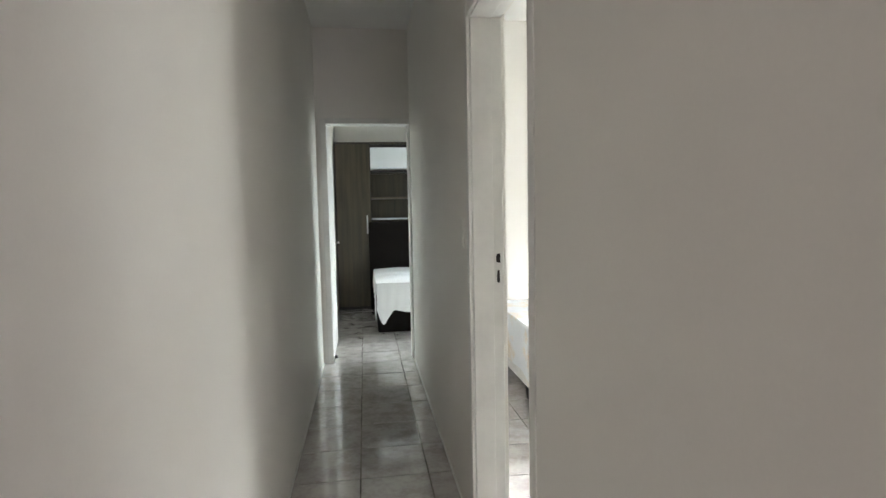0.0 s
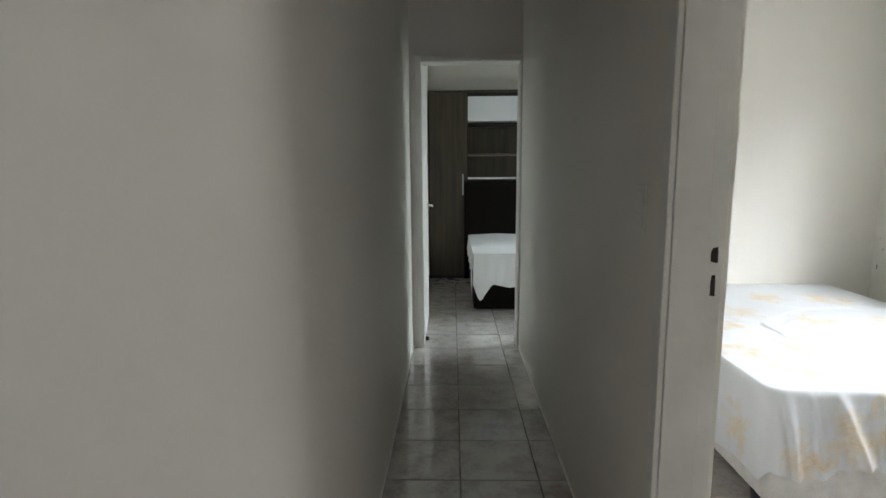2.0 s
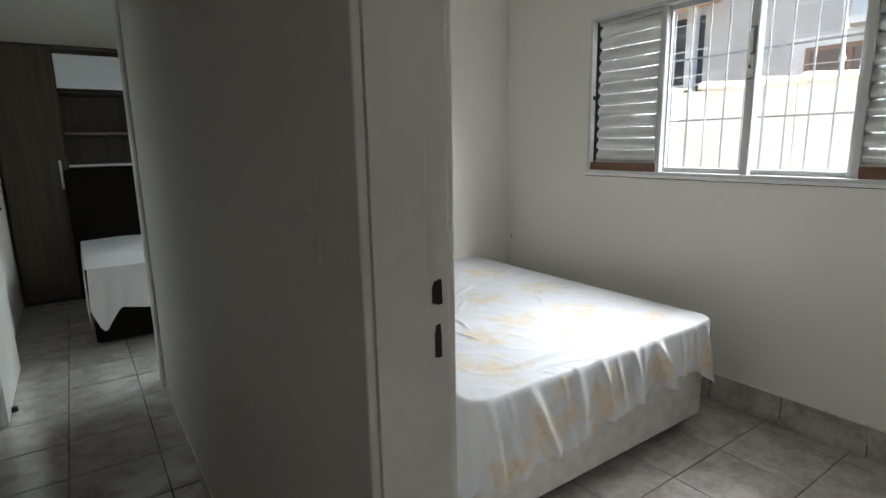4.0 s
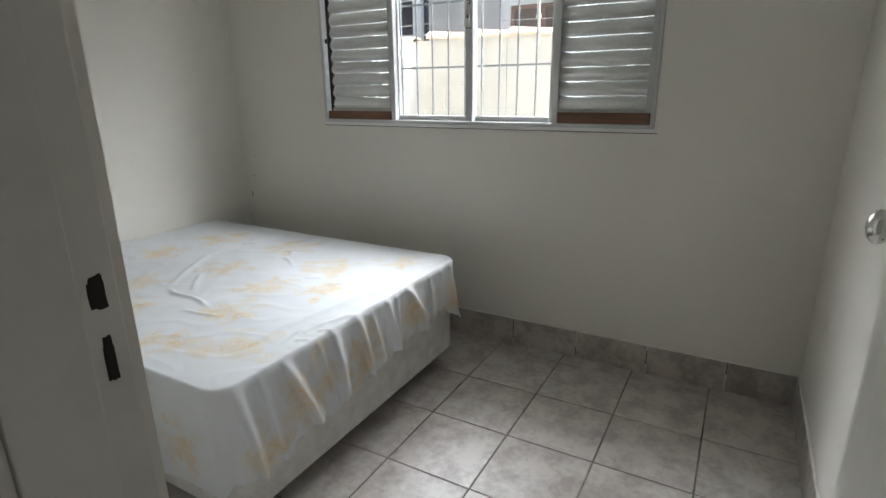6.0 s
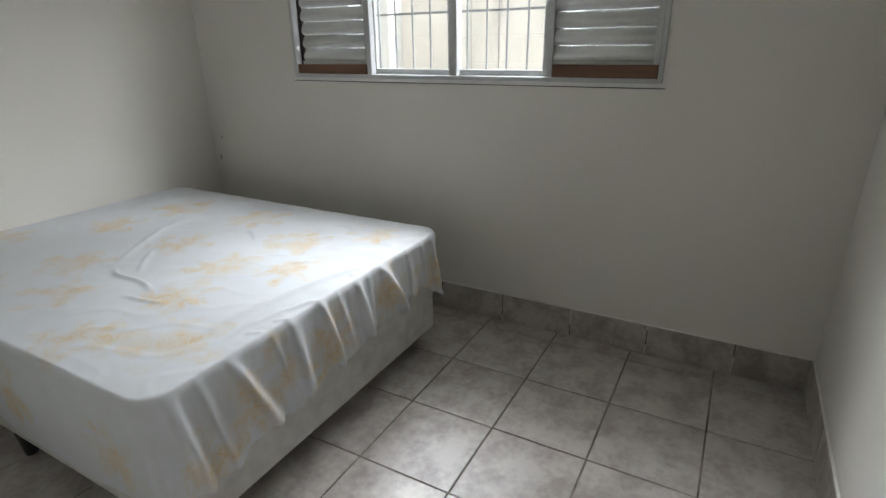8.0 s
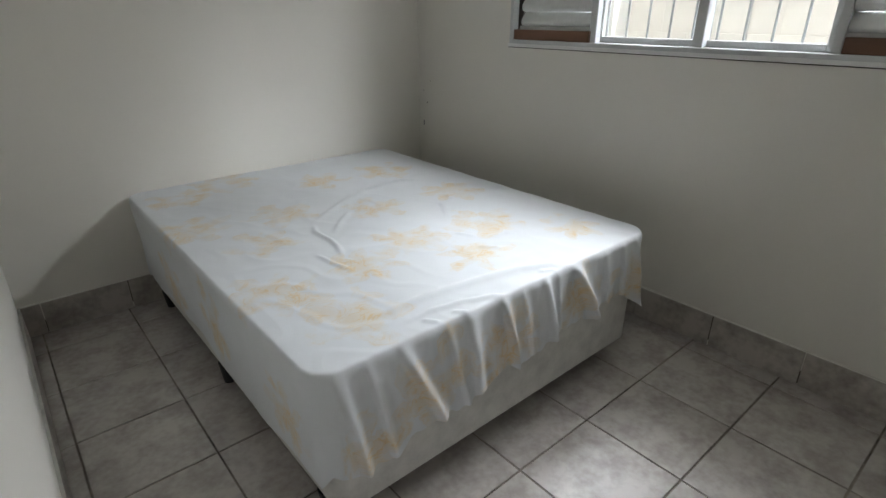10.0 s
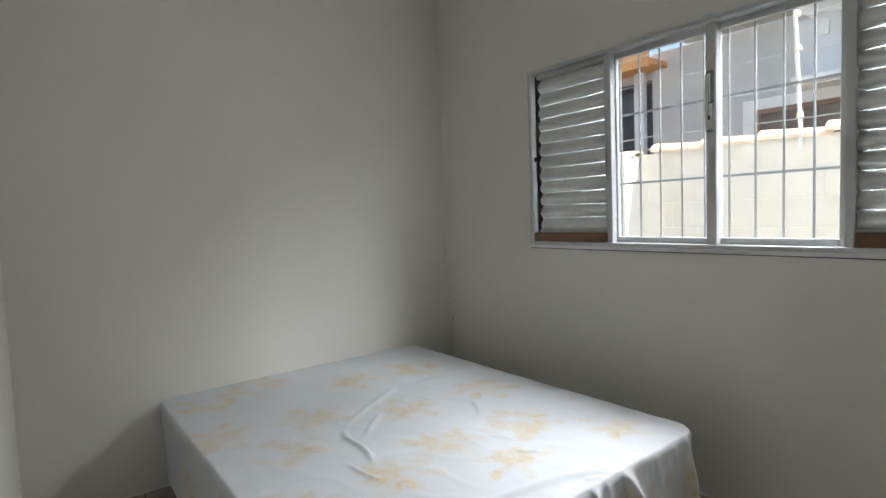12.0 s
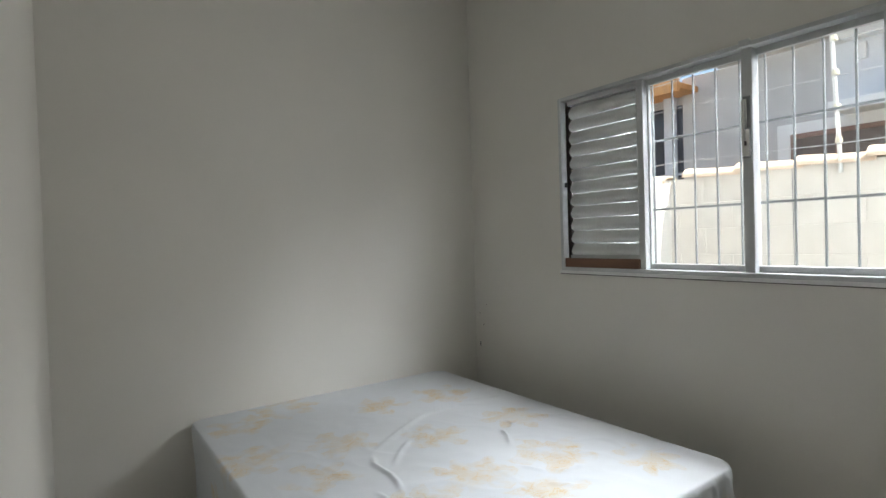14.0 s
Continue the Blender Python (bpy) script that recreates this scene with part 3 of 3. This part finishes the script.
def sheet_mesh():
    """A fitted sheet: the top with its creases, and a skirt that hangs gathered over the front and smooth at the sides."""
    n, r, fall = 320, 0.075, 34
    ax, ay = W / 2 + 0.004, L / 2 + 0.004
    cx, cy = W / 2, L / 2
    me = bpy.data.meshes.new("sheet")
    verts, faces, uvs = [], [], []

    def rim(a, b):
        qx, qy = a * ax, b * ay
        kx, ky = max(-ax + r, min(ax - r, qx)), max(-ay + r, min(ay - r, qy))
        dx, dy = qx - kx, qy - ky
        d = math.hypot(dx, dy)
        if abs(dx) > 1e-9 and abs(dy) > 1e-9:
            return kx + dx / d * r, ky + dy / d * r
        return qx, qy

    for j in range(n + 1):
        for i in range(n + 1):
            a, b = 2 * i / n - 1, 2 * j / n - 1
            a, b = math.sin(a * math.pi / 2) * 0.35 + a * 0.65, math.sin(b * math.pi / 2) * 0.35 + b * 0.65
            m = max(abs(a), abs(b), 1e-6)
            px, py = rim(a / m, b / m)
            x, y = px * m + cx, py * m + cy
            edge = (1 - m) * min(ax, ay)
            drop = 0.004 * max(0, 1 - edge / 0.007) ** 2
            gx, gy = x + BX0, y + BY0
            z = BZ - drop + sum(ridge(gx, gy, p, w, h) for p, w, h in FOLDS)
            z += 0.0025 * noise.noise((x * 3, y * 3, 1.0)) + 0.0010 * noise.noise((x * 14, y * 9, 4.0)) + 0.0016 * max(0.0, 0.25 - abs(noise.noise((x * 7 + y * 4, y * 5 - x * 3, 6.0)))) / 0.25
            verts.append((x, y, z))
            uvs.append((x, y))
    for j in range(n):
        for i in range(n):
            k = j * (n + 1) + i
            faces.append((k, k + 1, k + n + 2, k + n + 1))
    ring = [i for i in range(n + 1)] + [j * (n + 1) + n for j in range(1, n + 1)] + [n * (n + 1) + i for i in range(n - 1, -1, -1)] + [j * (n + 1) for j in range(n - 1, 0, -1)]
    # the skirt is finer than the rim: each rim edge is kept, the folds ride on it
    count = len(ring)
    length, run = [0.0], 0.0
    for k in range(count):
        p, q = verts[ring[k]], verts[ring[(k + 1) % count]]
        run += math.hypot(q[0] - p[0], q[1] - p[1])
        length.append(run)
    previous = ring
    for step in range(1, fall + 1):
        v = step / fall
        row = []
        for k in range(count):
            p, q, o = verts[ring[k]], verts[ring[(k + 1) % count]], verts[ring[k - 1]]
            tx, ty = q[0] - o[0], q[1] - o[1]
            d = math.hypot(tx, ty) or 1
            nx, ny = ty / d, -tx / d
            s = length[k]
            front = max(0.0, min(1.0, -ny * 1.5 - 0.2)) if p[1] < cy else 0.0
            side = 1 - front
            u = p[0] / W
            # how far down it hangs
            low = 0.170 + 0.020 * math.sin(s * 5.0 + 1) + 0.008 * math.sin(s * 17)
            if front > 0:
                low = 0.205 + 0.125 * max(0, min(1, u * 1.35)) + 0.012 * math.sin(u * 31 + 0.6) + 0.007 * math.sin(u * 73) + 0.004 * math.sin(u * 141) - 0.055 * math.exp(-((u - 0.955) / 0.018) ** 2)
                low = low * front + (1 - front) * (0.165 if u < 0.5 else 0.265)
            z = p[2] + (low - p[2]) * v - 0.004
            grow = v ** 0.5 if front > 0.5 else v ** 0.8
            fold = 0.0
            if front > 0:
                for c, w, amp, lean in ((0.035, 0.018, 0.034, 0.045), (0.095, 0.016, 0.018, 0.05), (0.165, 0.020, 0.036, 0.095), (0.275, 0.014, 0.014, 0.06), (0.335, 0.022, 0.024, 0.03), (0.43, 0.018, 0.026, 0.05), (0.49, 0.014, 0.010, 0.05), (0.565, 0.020, 0.032, 0.04), (0.61, 0.012, 0.010, 0.02), (0.672, 0.024, 0.044, 0.09), (0.80, 0.022, 0.012, 0.02), (0.875, 0.018, 0.016, 0.02), (0.935, 0.020, 0.030, 0.01)):
                    off = (u - c - lean * v) / (0.62 * w)
                    off *= 1.9 if off < 0 else 0.75
                    fold += 1.35 * amp * math.exp(-off * off)
                fold = (fold * front) * grow + (0.007 * noise.noise((u * 24, v * 3, 2.0)) + 0.0035 * noise.noise((u * 64, v * 4, 5.0)) + 0.010 * max(0.0, 0.35 - abs(noise.noise((u * 17 - 1.1 * v, v * 0.8, 9.0)))) ** 1.5) * grow
            fold += side * grow * (0.006 + 0.005 * math.sin(s * 9 + 2 * v) + 0.004 * noise.noise((s * 6, v * 2, 7.0)))
            fold *= (0.62 + 0.38 * min(1.0, u * 2.5)) * (1 - 0.35 * v ** 5) if u < 0.9 else 1
            if u > 0.9 and front > 0:
                fold += 0.03 * v * v * (u - 0.9) / 0.1
            back = 0.0 if p[1] < L - 0.03 else 1.0
            out = 0.005 * (1 - (1 - min(1, v * 20)) ** 2) + fold * (1 - back)
            out -= 0.026 * v * max(0.0, min(1.0, -nx)) * (p[0] < cx)
            if back:
                out = 0.0
            verts.append((p[0] + nx * out, min(p[1] + ny * out, L + 0.004), z))
            uvs.append((p[0] + nx * (BZ - z) * 1.0, p[1] + ny * (BZ - z) * 1.0))
            row.append(len(verts) - 1)
        for k in range(count):
            j = (k + 1) % count
            faces.append((previous[j], previous[k], row[k], row[j]))
        previous = row
    me.from_pydata(verts, [], faces)
    layer = me.uv_layers.new(name="UVMap")
    flat = np.array([uvs[i] for f in faces for i in f], dtype=np.float32).ravel()
    layer.data.foreach_set("uv", flat)
    me.materials.append(M["floral"])
    me.shade_smooth()
    me.validate()
    ob = new("fitted_sheet", me)
    ob.location = (BX0, BY0, 0)
    return ob


tagged(sheet_mesh(), "white cotton sheet with pale yellow flowers, gathered over the bed", "bed sheet")

# ---- back bedroom ----
WARD = 8.44
wardrobe = empty("wardrobe", (1.115, WARD, 0), label="dark oak laminate wardrobe bridging over the back bedroom's bed", category="wardrobe")
part("side_cabinet", boxes((0.0, 0.475, 0.022, 0.50, 0.0, 2.26), bevel=0.002), M["wood_dark"], wardrobe)
door = part("cabinet_door", boxes((0.012, 0.463, 0.0, 0.020, 0.04, 2.235), bevel=0.003), M["wood"], wardrobe, "tall oak laminate door")
bm = boxes((0.405, 0.425, -0.030, -0.016, 1.03, 1.28), (0.405, 0.425, -0.017, 0.001, 1.04, 1.06), (0.405, 0.425, -0.017, 0.001, 1.25, 1.27), bevel=0.003)
part("handle", bm, M["alu"], door, "long brushed bar handle")
part("top_board", boxes((0.4755, 2.9, 0.0, 0.50, 2.235, 2.26), bevel=0.002), M["wood"], wardrobe)
part("top_rail", boxes((0.4755, 2.9, 0.03, 0.05, 2.19, 2.234)), M["wood_dark"], wardrobe)
part("flap_door", boxes((0.4755, 2.9, 0.018, 0.036, 1.90, 2.189), bevel=0.002), M["panel_white"], wardrobe, "pale blue-white glossy flap door")
part("shelf_back", boxes((0.4755, 2.9, 0.44, 0.46, 0.98, 1.86)), M["wood"], wardrobe)
for z, m in ((1.862, "wood_dark"), (1.50, "shelf_edge"), (1.215, "panel_white")):
    part("shelf", boxes((0.4755, 2.9, 0.03, 0.439, z, z + 0.022), bevel=0.002), M[m], wardrobe)
part("end_cabinet", boxes((2.901, 3.1, 0.0, 0.50, 0.0, 2.26)), M["wood_dark"], wardrobe)
bed_2 = empty("bed", (1.605, 6.93, 0), label="black leatherette box bed with headboard in the back bedroom", category="bed")
part("base", rounded(0.0, 1.38, 0.0, 1.42, 0.012, 0.27, 0.04, 0.012), M["leather"], bed_2, "black leatherette box base", smooth=True)
part("mattress", rounded(0.005, 1.375, 0.005, 1.42, 0.275, 0.545, 0.08, 0.04), M["sheet_white"], bed_2, smooth=True)
part("headboard", boxes((-0.06, 1.44, 1.425, 1.49, 0.012, 1.19), bevel=0.015), M["leather"], bed_2, "tall black leatherette headboard")


def far_sheet():
    bm = bmesh.new()
    rows = []
    for i in range(60):
        u = i / 59
        row = []
        for j in range(15):
            v = j / 14
            low = 0.30 + 0.07 * math.sin(u * 9 + 2.4) - 0.22 * math.exp(-((u - 0.05) / 0.05) ** 2)
            y = -0.012 - v * (0.012 + 0.018 * math.sin(u * 42 + v) ** 2)
            row.append(bm.verts.new((0.0 + u * 1.38 - 0.012 * v * (u < 0.1), y, 0.553 + (low - 0.553) * v)))
        rows.append(row)
    for a, b in zip(rows, rows[1:]):
        for j in range(14):
            bm.faces.new((a[j], b[j], b[j + 1], a[j + 1]))
    side = []
    for i in range(50):
        u = i / 49
        row = []
        for j in range(12):
            v = j / 11
            low = 0.36 - 0.24 * math.exp(-(u / 0.05) ** 2) + 0.02 * math.sin(u * 20)
            row.append(bm.verts.new((-0.012 - v * (0.006 + 0.012 * math.sin(u * 30) ** 2), -0.012 + u * 1.42, 0.553 + (low - 0.553) * v)))
        side.append(row)
    for a, b in zip(side, side[1:]):
        for j in range(11):
            bm.faces.new((a[j], a[j + 1], b[j + 1], b[j]))
    top = [[bm.verts.new((-0.012 + (1.392) * i / 20, -0.012 + 1.43 * j / 20, 0.553 + 0.012 * noise.noise((i * 0.3, j * 0.3, 3)) + 0.012 * min(1, j / 4) * min(1, i / 3))) for j in range(21)] for i in range(21)]
    for i in range(20):
        for j in range(20):
            bm.faces.new((top[i][j], top[i + 1][j], top[i + 1][j + 1], top[i][j + 1]))
    ob = part("draped_sheet", bm, M["sheet_white"], smooth=True)
    ob.location = (1.605, 6.93, 0.002)
    return tagged(ob, "white satin sheet hanging over the foot of the black bed", "bed sheet")


far_sheet()

# ---- outside ----
GZ = -0.15
structure("ground", boxes((4.41, 1500, -1500, 1500, GZ - 0.3, GZ), (-1500, 4.41, -1500, 1500, -0.5, -0.45)), M["ground"], "pale concrete ground of the side passage", "ground")
garden = empty("boundary_wall", (6.0, 0, GZ), label="cream painted block boundary wall capped with clay tiles", category="wall", kind="structure")
part("mortar_core", boxes((0.004, 0.15, -3.0, 10.0, 0, 1.90)), M["mortar"], garden)
pillar = empty("gate_pillar", (5.80, 5.27, GZ), label="white rendered pillar with a tiled cap beside the boundary wall", category="pillar")
part("shaft", boxes((0, 0.36, 0, 0.36, 0, 1.90), bevel=0.008), M["pillar"], pillar)


def barrel(length, r0, r1, n=9):
    """A tapered half-round clay tile along y, wide end at +y, with thickness."""
    bm = bmesh.new()
    rows = []
    for y, r, lift in ((0, r0, 0), (length * 0.5, (r0 + r1) / 2, 0.004), (length, r1, 0.012)):
        outer = [bm.verts.new((r * math.cos(math.pi * k / n), y, lift + r * 0.62 * math.sin(math.pi * k / n))) for k in range(n + 1)]
        inner = [bm.verts.new(((r - 0.014) * math.cos(math.pi * k / n), y, lift + (r * 0.62 - 0.014) * math.sin(math.pi * k / n))) for k in range(n + 1)]
        rows.append((outer, inner))
    for (o0, i0), (o1, i1) in zip(rows, rows[1:]):
        for k in range(n):
            bm.faces.new((o0[k], o0[k + 1], o1[k + 1], o1[k]))
            bm.faces.new((i0[k + 1], i0[k], i1[k], i1[k + 1]))
        for k in (0, n):
            bm.faces.new((o0[k], i0[k], i1[k], o1[k]))
    for o, i in (rows[0], rows[-1]):
        for k in range(n):
            bm.faces.new((o[k], i[k], i[k + 1], o[k + 1]))
    return bm


first = part("cap_tile", barrel(0.42, 0.095, 0.118), M["cap"], pillar, smooth=False)
first.location = (0.18, -0.02, 1.875)
bpy_cap = first.data
for k in range(30):
    y = 4.39 - 0.38 * 8 + 0.38 * k - 0.42
    if 5.2 < y + 0.2 < 5.7:
        continue
    ob = new("cap_tile", bpy_cap)
    ob.parent = garden
    ob.location = (0.075, y, 1.885 + 0.004 * math.sin(k * 2.1))
    ob.rotation_euler = (radians(1.2), 0, 0)

pole = empty("fence_pole", (5.985, 4.14, 1.68), label="white electric fence pole with insulators on the boundary wall", category="fence pole")
bm = bmesh.new()
tube(bm, (0, 0, 0), (-0.01, 0.035, 0.86), 0.012, n=10)
part("shaft", bm, M["white"], pole)
for k, z in enumerate((0.20, 0.40, 0.61, 0.82)):
    bm = bmesh.new()
    tube(bm, (-0.005, 0.03 * z, z - 0.016), (-0.005, 0.03 * z + 0.001, z + 0.016), 0.022, 0.018, n=12)
    part("insulator", bm, M["insulator"], pole)
    wire = bmesh.new()

    for j in range(12):
        ya, yb = -5 + j, -4 + j
        sag = lambda y: -0.03 * math.sin(math.pi * ((y + 20) % 3.0) / 3.0)
        tube(wire, (5.965, ya + 4.14, 1.68 + z + sag(ya)), (5.965, yb + 4.14, 1.68 + z + sag(yb)), 0.0028, n=5)
    tagged(part("fence_wire", wire, M["wire"]), "thin galvanised electric fence wire strung over the wall", "wire", "fence wires")

for y in (4.63, 4.40):
    bm = bmesh.new()
    tube(bm, (5.992, y, 0.3), (5.992, y + 0.01, 1.74), 0.0022, n=5)
    tagged(part("cable", bm, M["bars"]), "thin grey cable hanging down the boundary wall", "cable", "hanging cables")
HX = 7.5
house = empty("neighbour_house", (HX, 0, GZ), label="blue-grey rendered neighbouring house behind the boundary wall", category="house")
part("wall", boxes((0, 0.2, -6.0, 6.02, 0, 3.10), (0.04, 0.2, 6.021, 11.0, 0, 2.99)), M["facade"], house)
part("porch_ceiling", boxes((-0.45, 0.039, 5.85, 11.0, 2.93, 2.985)), M["orange"], house, "orange varnished board ceiling and fascia")
part("porch_fascia", boxes((-0.50, -0.46, 5.78, 11.0, 2.86, 3.08), bevel=0.004), M["orange"], house)
part("post", boxes((-0.05, 0.06, 6.10, 6.21, 0, 2.93), bevel=0.004), M["facade_light"], house, "pale grey square porch post")
win = part("window", boxes((0.02, 0.039, 6.03, 7.6, 1.3, 2.84)), M["dark_glass"], house)
part("window_frame", boxes((0.005, 0.0195, 6.52, 6.55, 1.3, 2.84), (0.005, 0.0195, 6.03, 6.519, 2.10, 2.12), (0.005, 0.0195, 6.551, 7.6, 2.10, 2.12)), M["facade_light"], win)
part("window_surround", boxes((-0.03, 0.0, 3.3, 5.10, 1.2, 2.43), bevel=0.003), M["white"], house, "white painted window surround")
win = part("window", boxes((-0.045, -0.0305, 3.5, 4.98, 1.3, 2.33)), M["brown_glass"], house, "dim brown framed window")
bm = boxes((-0.06, -0.046, 3.5, 4.98, 2.29, 2.33), (-0.06, -0.046, 3.5, 4.98, 1.3, 1.34), *[(-0.0595, -0.0455, y, y + 0.04, 1.341, 2.289) for y in (3.5, 3.86, 4.24, 4.60, 4.94)])
part("window_frame", bm, M["frame_brown"], win)
part("canopy_slab", boxes((-0.40, -0.001, 2.2, 4.58, 2.43, 2.49), bevel=0.006), M["white"], house, "white concrete canopy slab")
part("canopy_slab", boxes((-0.40, -0.001, 2.2, 4.56, 3.03, 3.09), bevel=0.006), M["white"], house, "white concrete canopy slab")
part("pale_panel", boxes((-0.02, -0.001, 2.2, 4.66, 2.491, 3.029)), M["facade_light"], house, "pale blue painted wall strip")
part("meter_box", boxes((-0.06, -0.021, 4.42, 4.50, 2.86, 2.99), bevel=0.004), M["white"], house)
roof = part("roof", boxes((-0.40, 6.0, -6.0, 5.76, 3.181, 3.22)), M["roof_tile"], house, "pale weathered clay tile roof")
rt = barrel(0.42, 0.075, 0.095, n=7)
bmesh.ops.rotate(rt, verts=rt.verts[:], cent=(0, 0, 0), matrix=Matrix.Rotation(radians(90), 3, "Z"))
first = part("roof_tile", rt, M["roof_tile"], roof)
first.location = (-0.02, 5.66, 3.225)
for r in range(3):
    for k in range(0 if r else 1, 50):
        ob = new("roof_tile", first.data)
        ob.parent = roof
        ob.location = (-0.02 + 0.36 * r + random.uniform(-0.02, 0.02), 5.66 - 0.185 * k, 3.225 + 0.075 * r)
        ob.rotation_euler = (0, radians(-11), random.uniform(-0.03, 0.03))

# ---- pieces ----
floor = structure("floor", boxes((0.96, XE + 0.1, 0.0, YF + 0.1, -0.10, -0.004)), M["grout"], "grey tiled floor with dark joints", "floor")
# floor of the added, unseen room
structure("floor_living", boxes((-2.5, XE, -4.34, 0.0, -0.10, -0.001)), M["tile"], "grey tiled floor of the unseen room added behind the corridor", "floor")


def tile_mesh(w, d, name="tile", material="tile", h=0.010, b=0.0015):
    bm = bmesh.new()
    bot = [bm.verts.new((x, y, -h)) for x, y in ((0, 0), (w, 0), (w, d), (0, d))]
    mid = [bm.verts.new((x, y, -b)) for x, y in ((0, 0), (w, 0), (w, d), (0, d))]
    top = [bm.verts.new((x, y, 0)) for x, y in ((b, b), (w - b, b), (w - b, d - b), (b, d - b))]
    for k in range(4):
        j = (k + 1) % 4
        bm.faces.new((bot[k], bot[j], mid[j], mid[k]))
        bm.faces.new((mid[k], mid[j], top[j], top[k]))
    bm.faces.new(top)
    me = bpy.data.meshes.new(name)
    bm.to_mesh(me)
    bm.free()
    me.materials.append(M[material])
    return me


CUTS = {}


def lay(x0, x1, y0, y1, ox, oy, pitch=0.345, joint=0.0055):
    """Square tiles over a rectangle, cut at its sides, with joints through the point ox, oy."""
    i0, i1 = math.floor((x0 - ox) / pitch), math.ceil((x1 - ox) / pitch)
    j0, j1 = math.floor((y0 - oy) / pitch), math.ceil((y1 - oy) / pitch)
    for i in range(i0, i1):
        for j in range(j0, j1):
            a, b = max(x0, ox + i * pitch + joint / 2), min(x1, ox + (i + 1) * pitch - joint / 2)
            c, d = max(y0, oy + j * pitch + joint / 2), min(y1, oy + (j + 1) * pitch - joint / 2)
            if b - a < 0.015 or d - c < 0.015:
                continue
            key = (round(b - a, 4), round(d - c, 4))
            CUTS[key] = CUTS.get(key) or tile_mesh(*key)
            ob = new("tile", CUTS[key])
            ob.parent = floor
            ob.location = (a, c, random.uniform(-0.0006, 0.0003))
            ob.rotation_euler = (random.uniform(-0.0012, 0.0012), random.uniform(-0.0012, 0.0012), 0)


lay(XL, XC, 0.0, YD, 1.435, 5.50)
lay(XC, XB, DY0, DY1, 1.435, 5.50)
lay(XB, XE, YS, YN, 3.480, 3.670)
lay(1.187, 1.888, YD, 6.02, 1.435, 5.50)
lay(XL, XE, 6.02, YF, 1.435, 5.50)


def skirting(name, a, b, fixed, along, start, label):
    """Tile skirting along a wall, its pieces' joints through start."""
    holder = empty(name, (0, 0, 0), label=label, category="skirting", kind="structure")
    k0, k1 = math.floor((a - start) / 0.345), math.ceil((b - start) / 0.345)
    for k in range(k0, k1):
        c, d = max(a, start + k * 0.345 + 0.002), min(b, start + (k + 1) * 0.345 - 0.002)
        if d - c < 0.015:
            continue
        lo, hi = sorted(fixed)
        bb = (lo, hi, c, d, 0.0006, 0.145) if along == "y" else (c, d, lo, hi, 0.0006, 0.145)
        part("skirting_tile", boxes(bb, bevel=0.0015, segments=1), M["skirt"], holder)
        inner, outer = (lo, hi - 0.001) if fixed[1] in (YS + 0.010, XB + 0.010) else (lo + 0.001, hi)
        ends = (inner, outer, c - 0.002, d + 0.002) if along == "y" else (c - 0.002, d + 0.002, inner, outer)
        part("plaster_bead", boxes((*ends, 0.1455, 0.1495 + random.uniform(-0.0008, 0.0015)), bevel=0.0012, segments=1), M["bead"], holder, "thin pale line of plaster on the tile's top edge")
        if c > a + 0.003:
            low, high = ((0.03, 0.142), (0.085, 0.143), (0.05, 0.12), (0.006, 0.06))[k % 4]
            gap = (lo + 0.001, hi - 0.001, c - 0.0037, c - 0.0003, low, high)
            part("joint", boxes(gap if along == "y" else (gap[2], gap[3], gap[0], gap[1], gap[4], gap[5])), M["crumb_and_shade"], holder, "dark crumbling joint")


structure("baseboard", boxes((XL, XL + 0.007, 0.0, YD, 0.0006, 0.014), bevel=0.002), M["trim"], "thin pale painted bead where the corridor wall meets the tiles", "baseboard")
structure("baseboard", boxes((XC - 0.007, XC, DY1 + 0.056, YD, 0.0006, 0.014), bevel=0.002), M["trim"], "thin pale painted bead where the corridor wall meets the tiles", "baseboard")
LABEL = "grey stone-look tile skirting along the bedroom wall"
skirting("baseboard", YS + 0.010, YN - 0.010, (XE - 0.010, XE), "y", 3.610, LABEL)
skirting("baseboard", XB + 0.010, XE, (YN - 0.010, YN), "x", 2.47, LABEL)
skirting("baseboard", XB + 0.010, XE, (YS, YS + 0.010), "x", 3.48, LABEL)
skirting("baseboard", DY1 + 0.056, YN - 0.010, (XB, XB + 0.010), "y", 3.67, LABEL)

blocks = {}
for row in range(10):
    z0, z1 = 0.19 * row, 0.19 * row + 0.188
    for k in range(33):
        y = -3.0 + 0.39 * k + (0.195 if row % 2 else 0)
        if "b" not in blocks:
            bm = bmesh.new()
            box(bm, 0, 0.01, 0.001, 0.389, 0, 0.188)
            bmesh.ops.bevel(bm, geom=[e for e in bm.edges if max(v.co.x for v in e.verts) < 0.001], offset=0.002, segments=1, affect="EDGES")
            me = bpy.data.meshes.new("block")
            bm.to_mesh(me)
            bm.free()
            me.materials.append(M["block"])
            blocks["b"] = me
        if 1.0 < y < 9.2 and row > 3:
            ob = new("block", blocks["b"])
            ob.parent = garden
            ob.location = (random.uniform(0, 0.0015), y, z0)
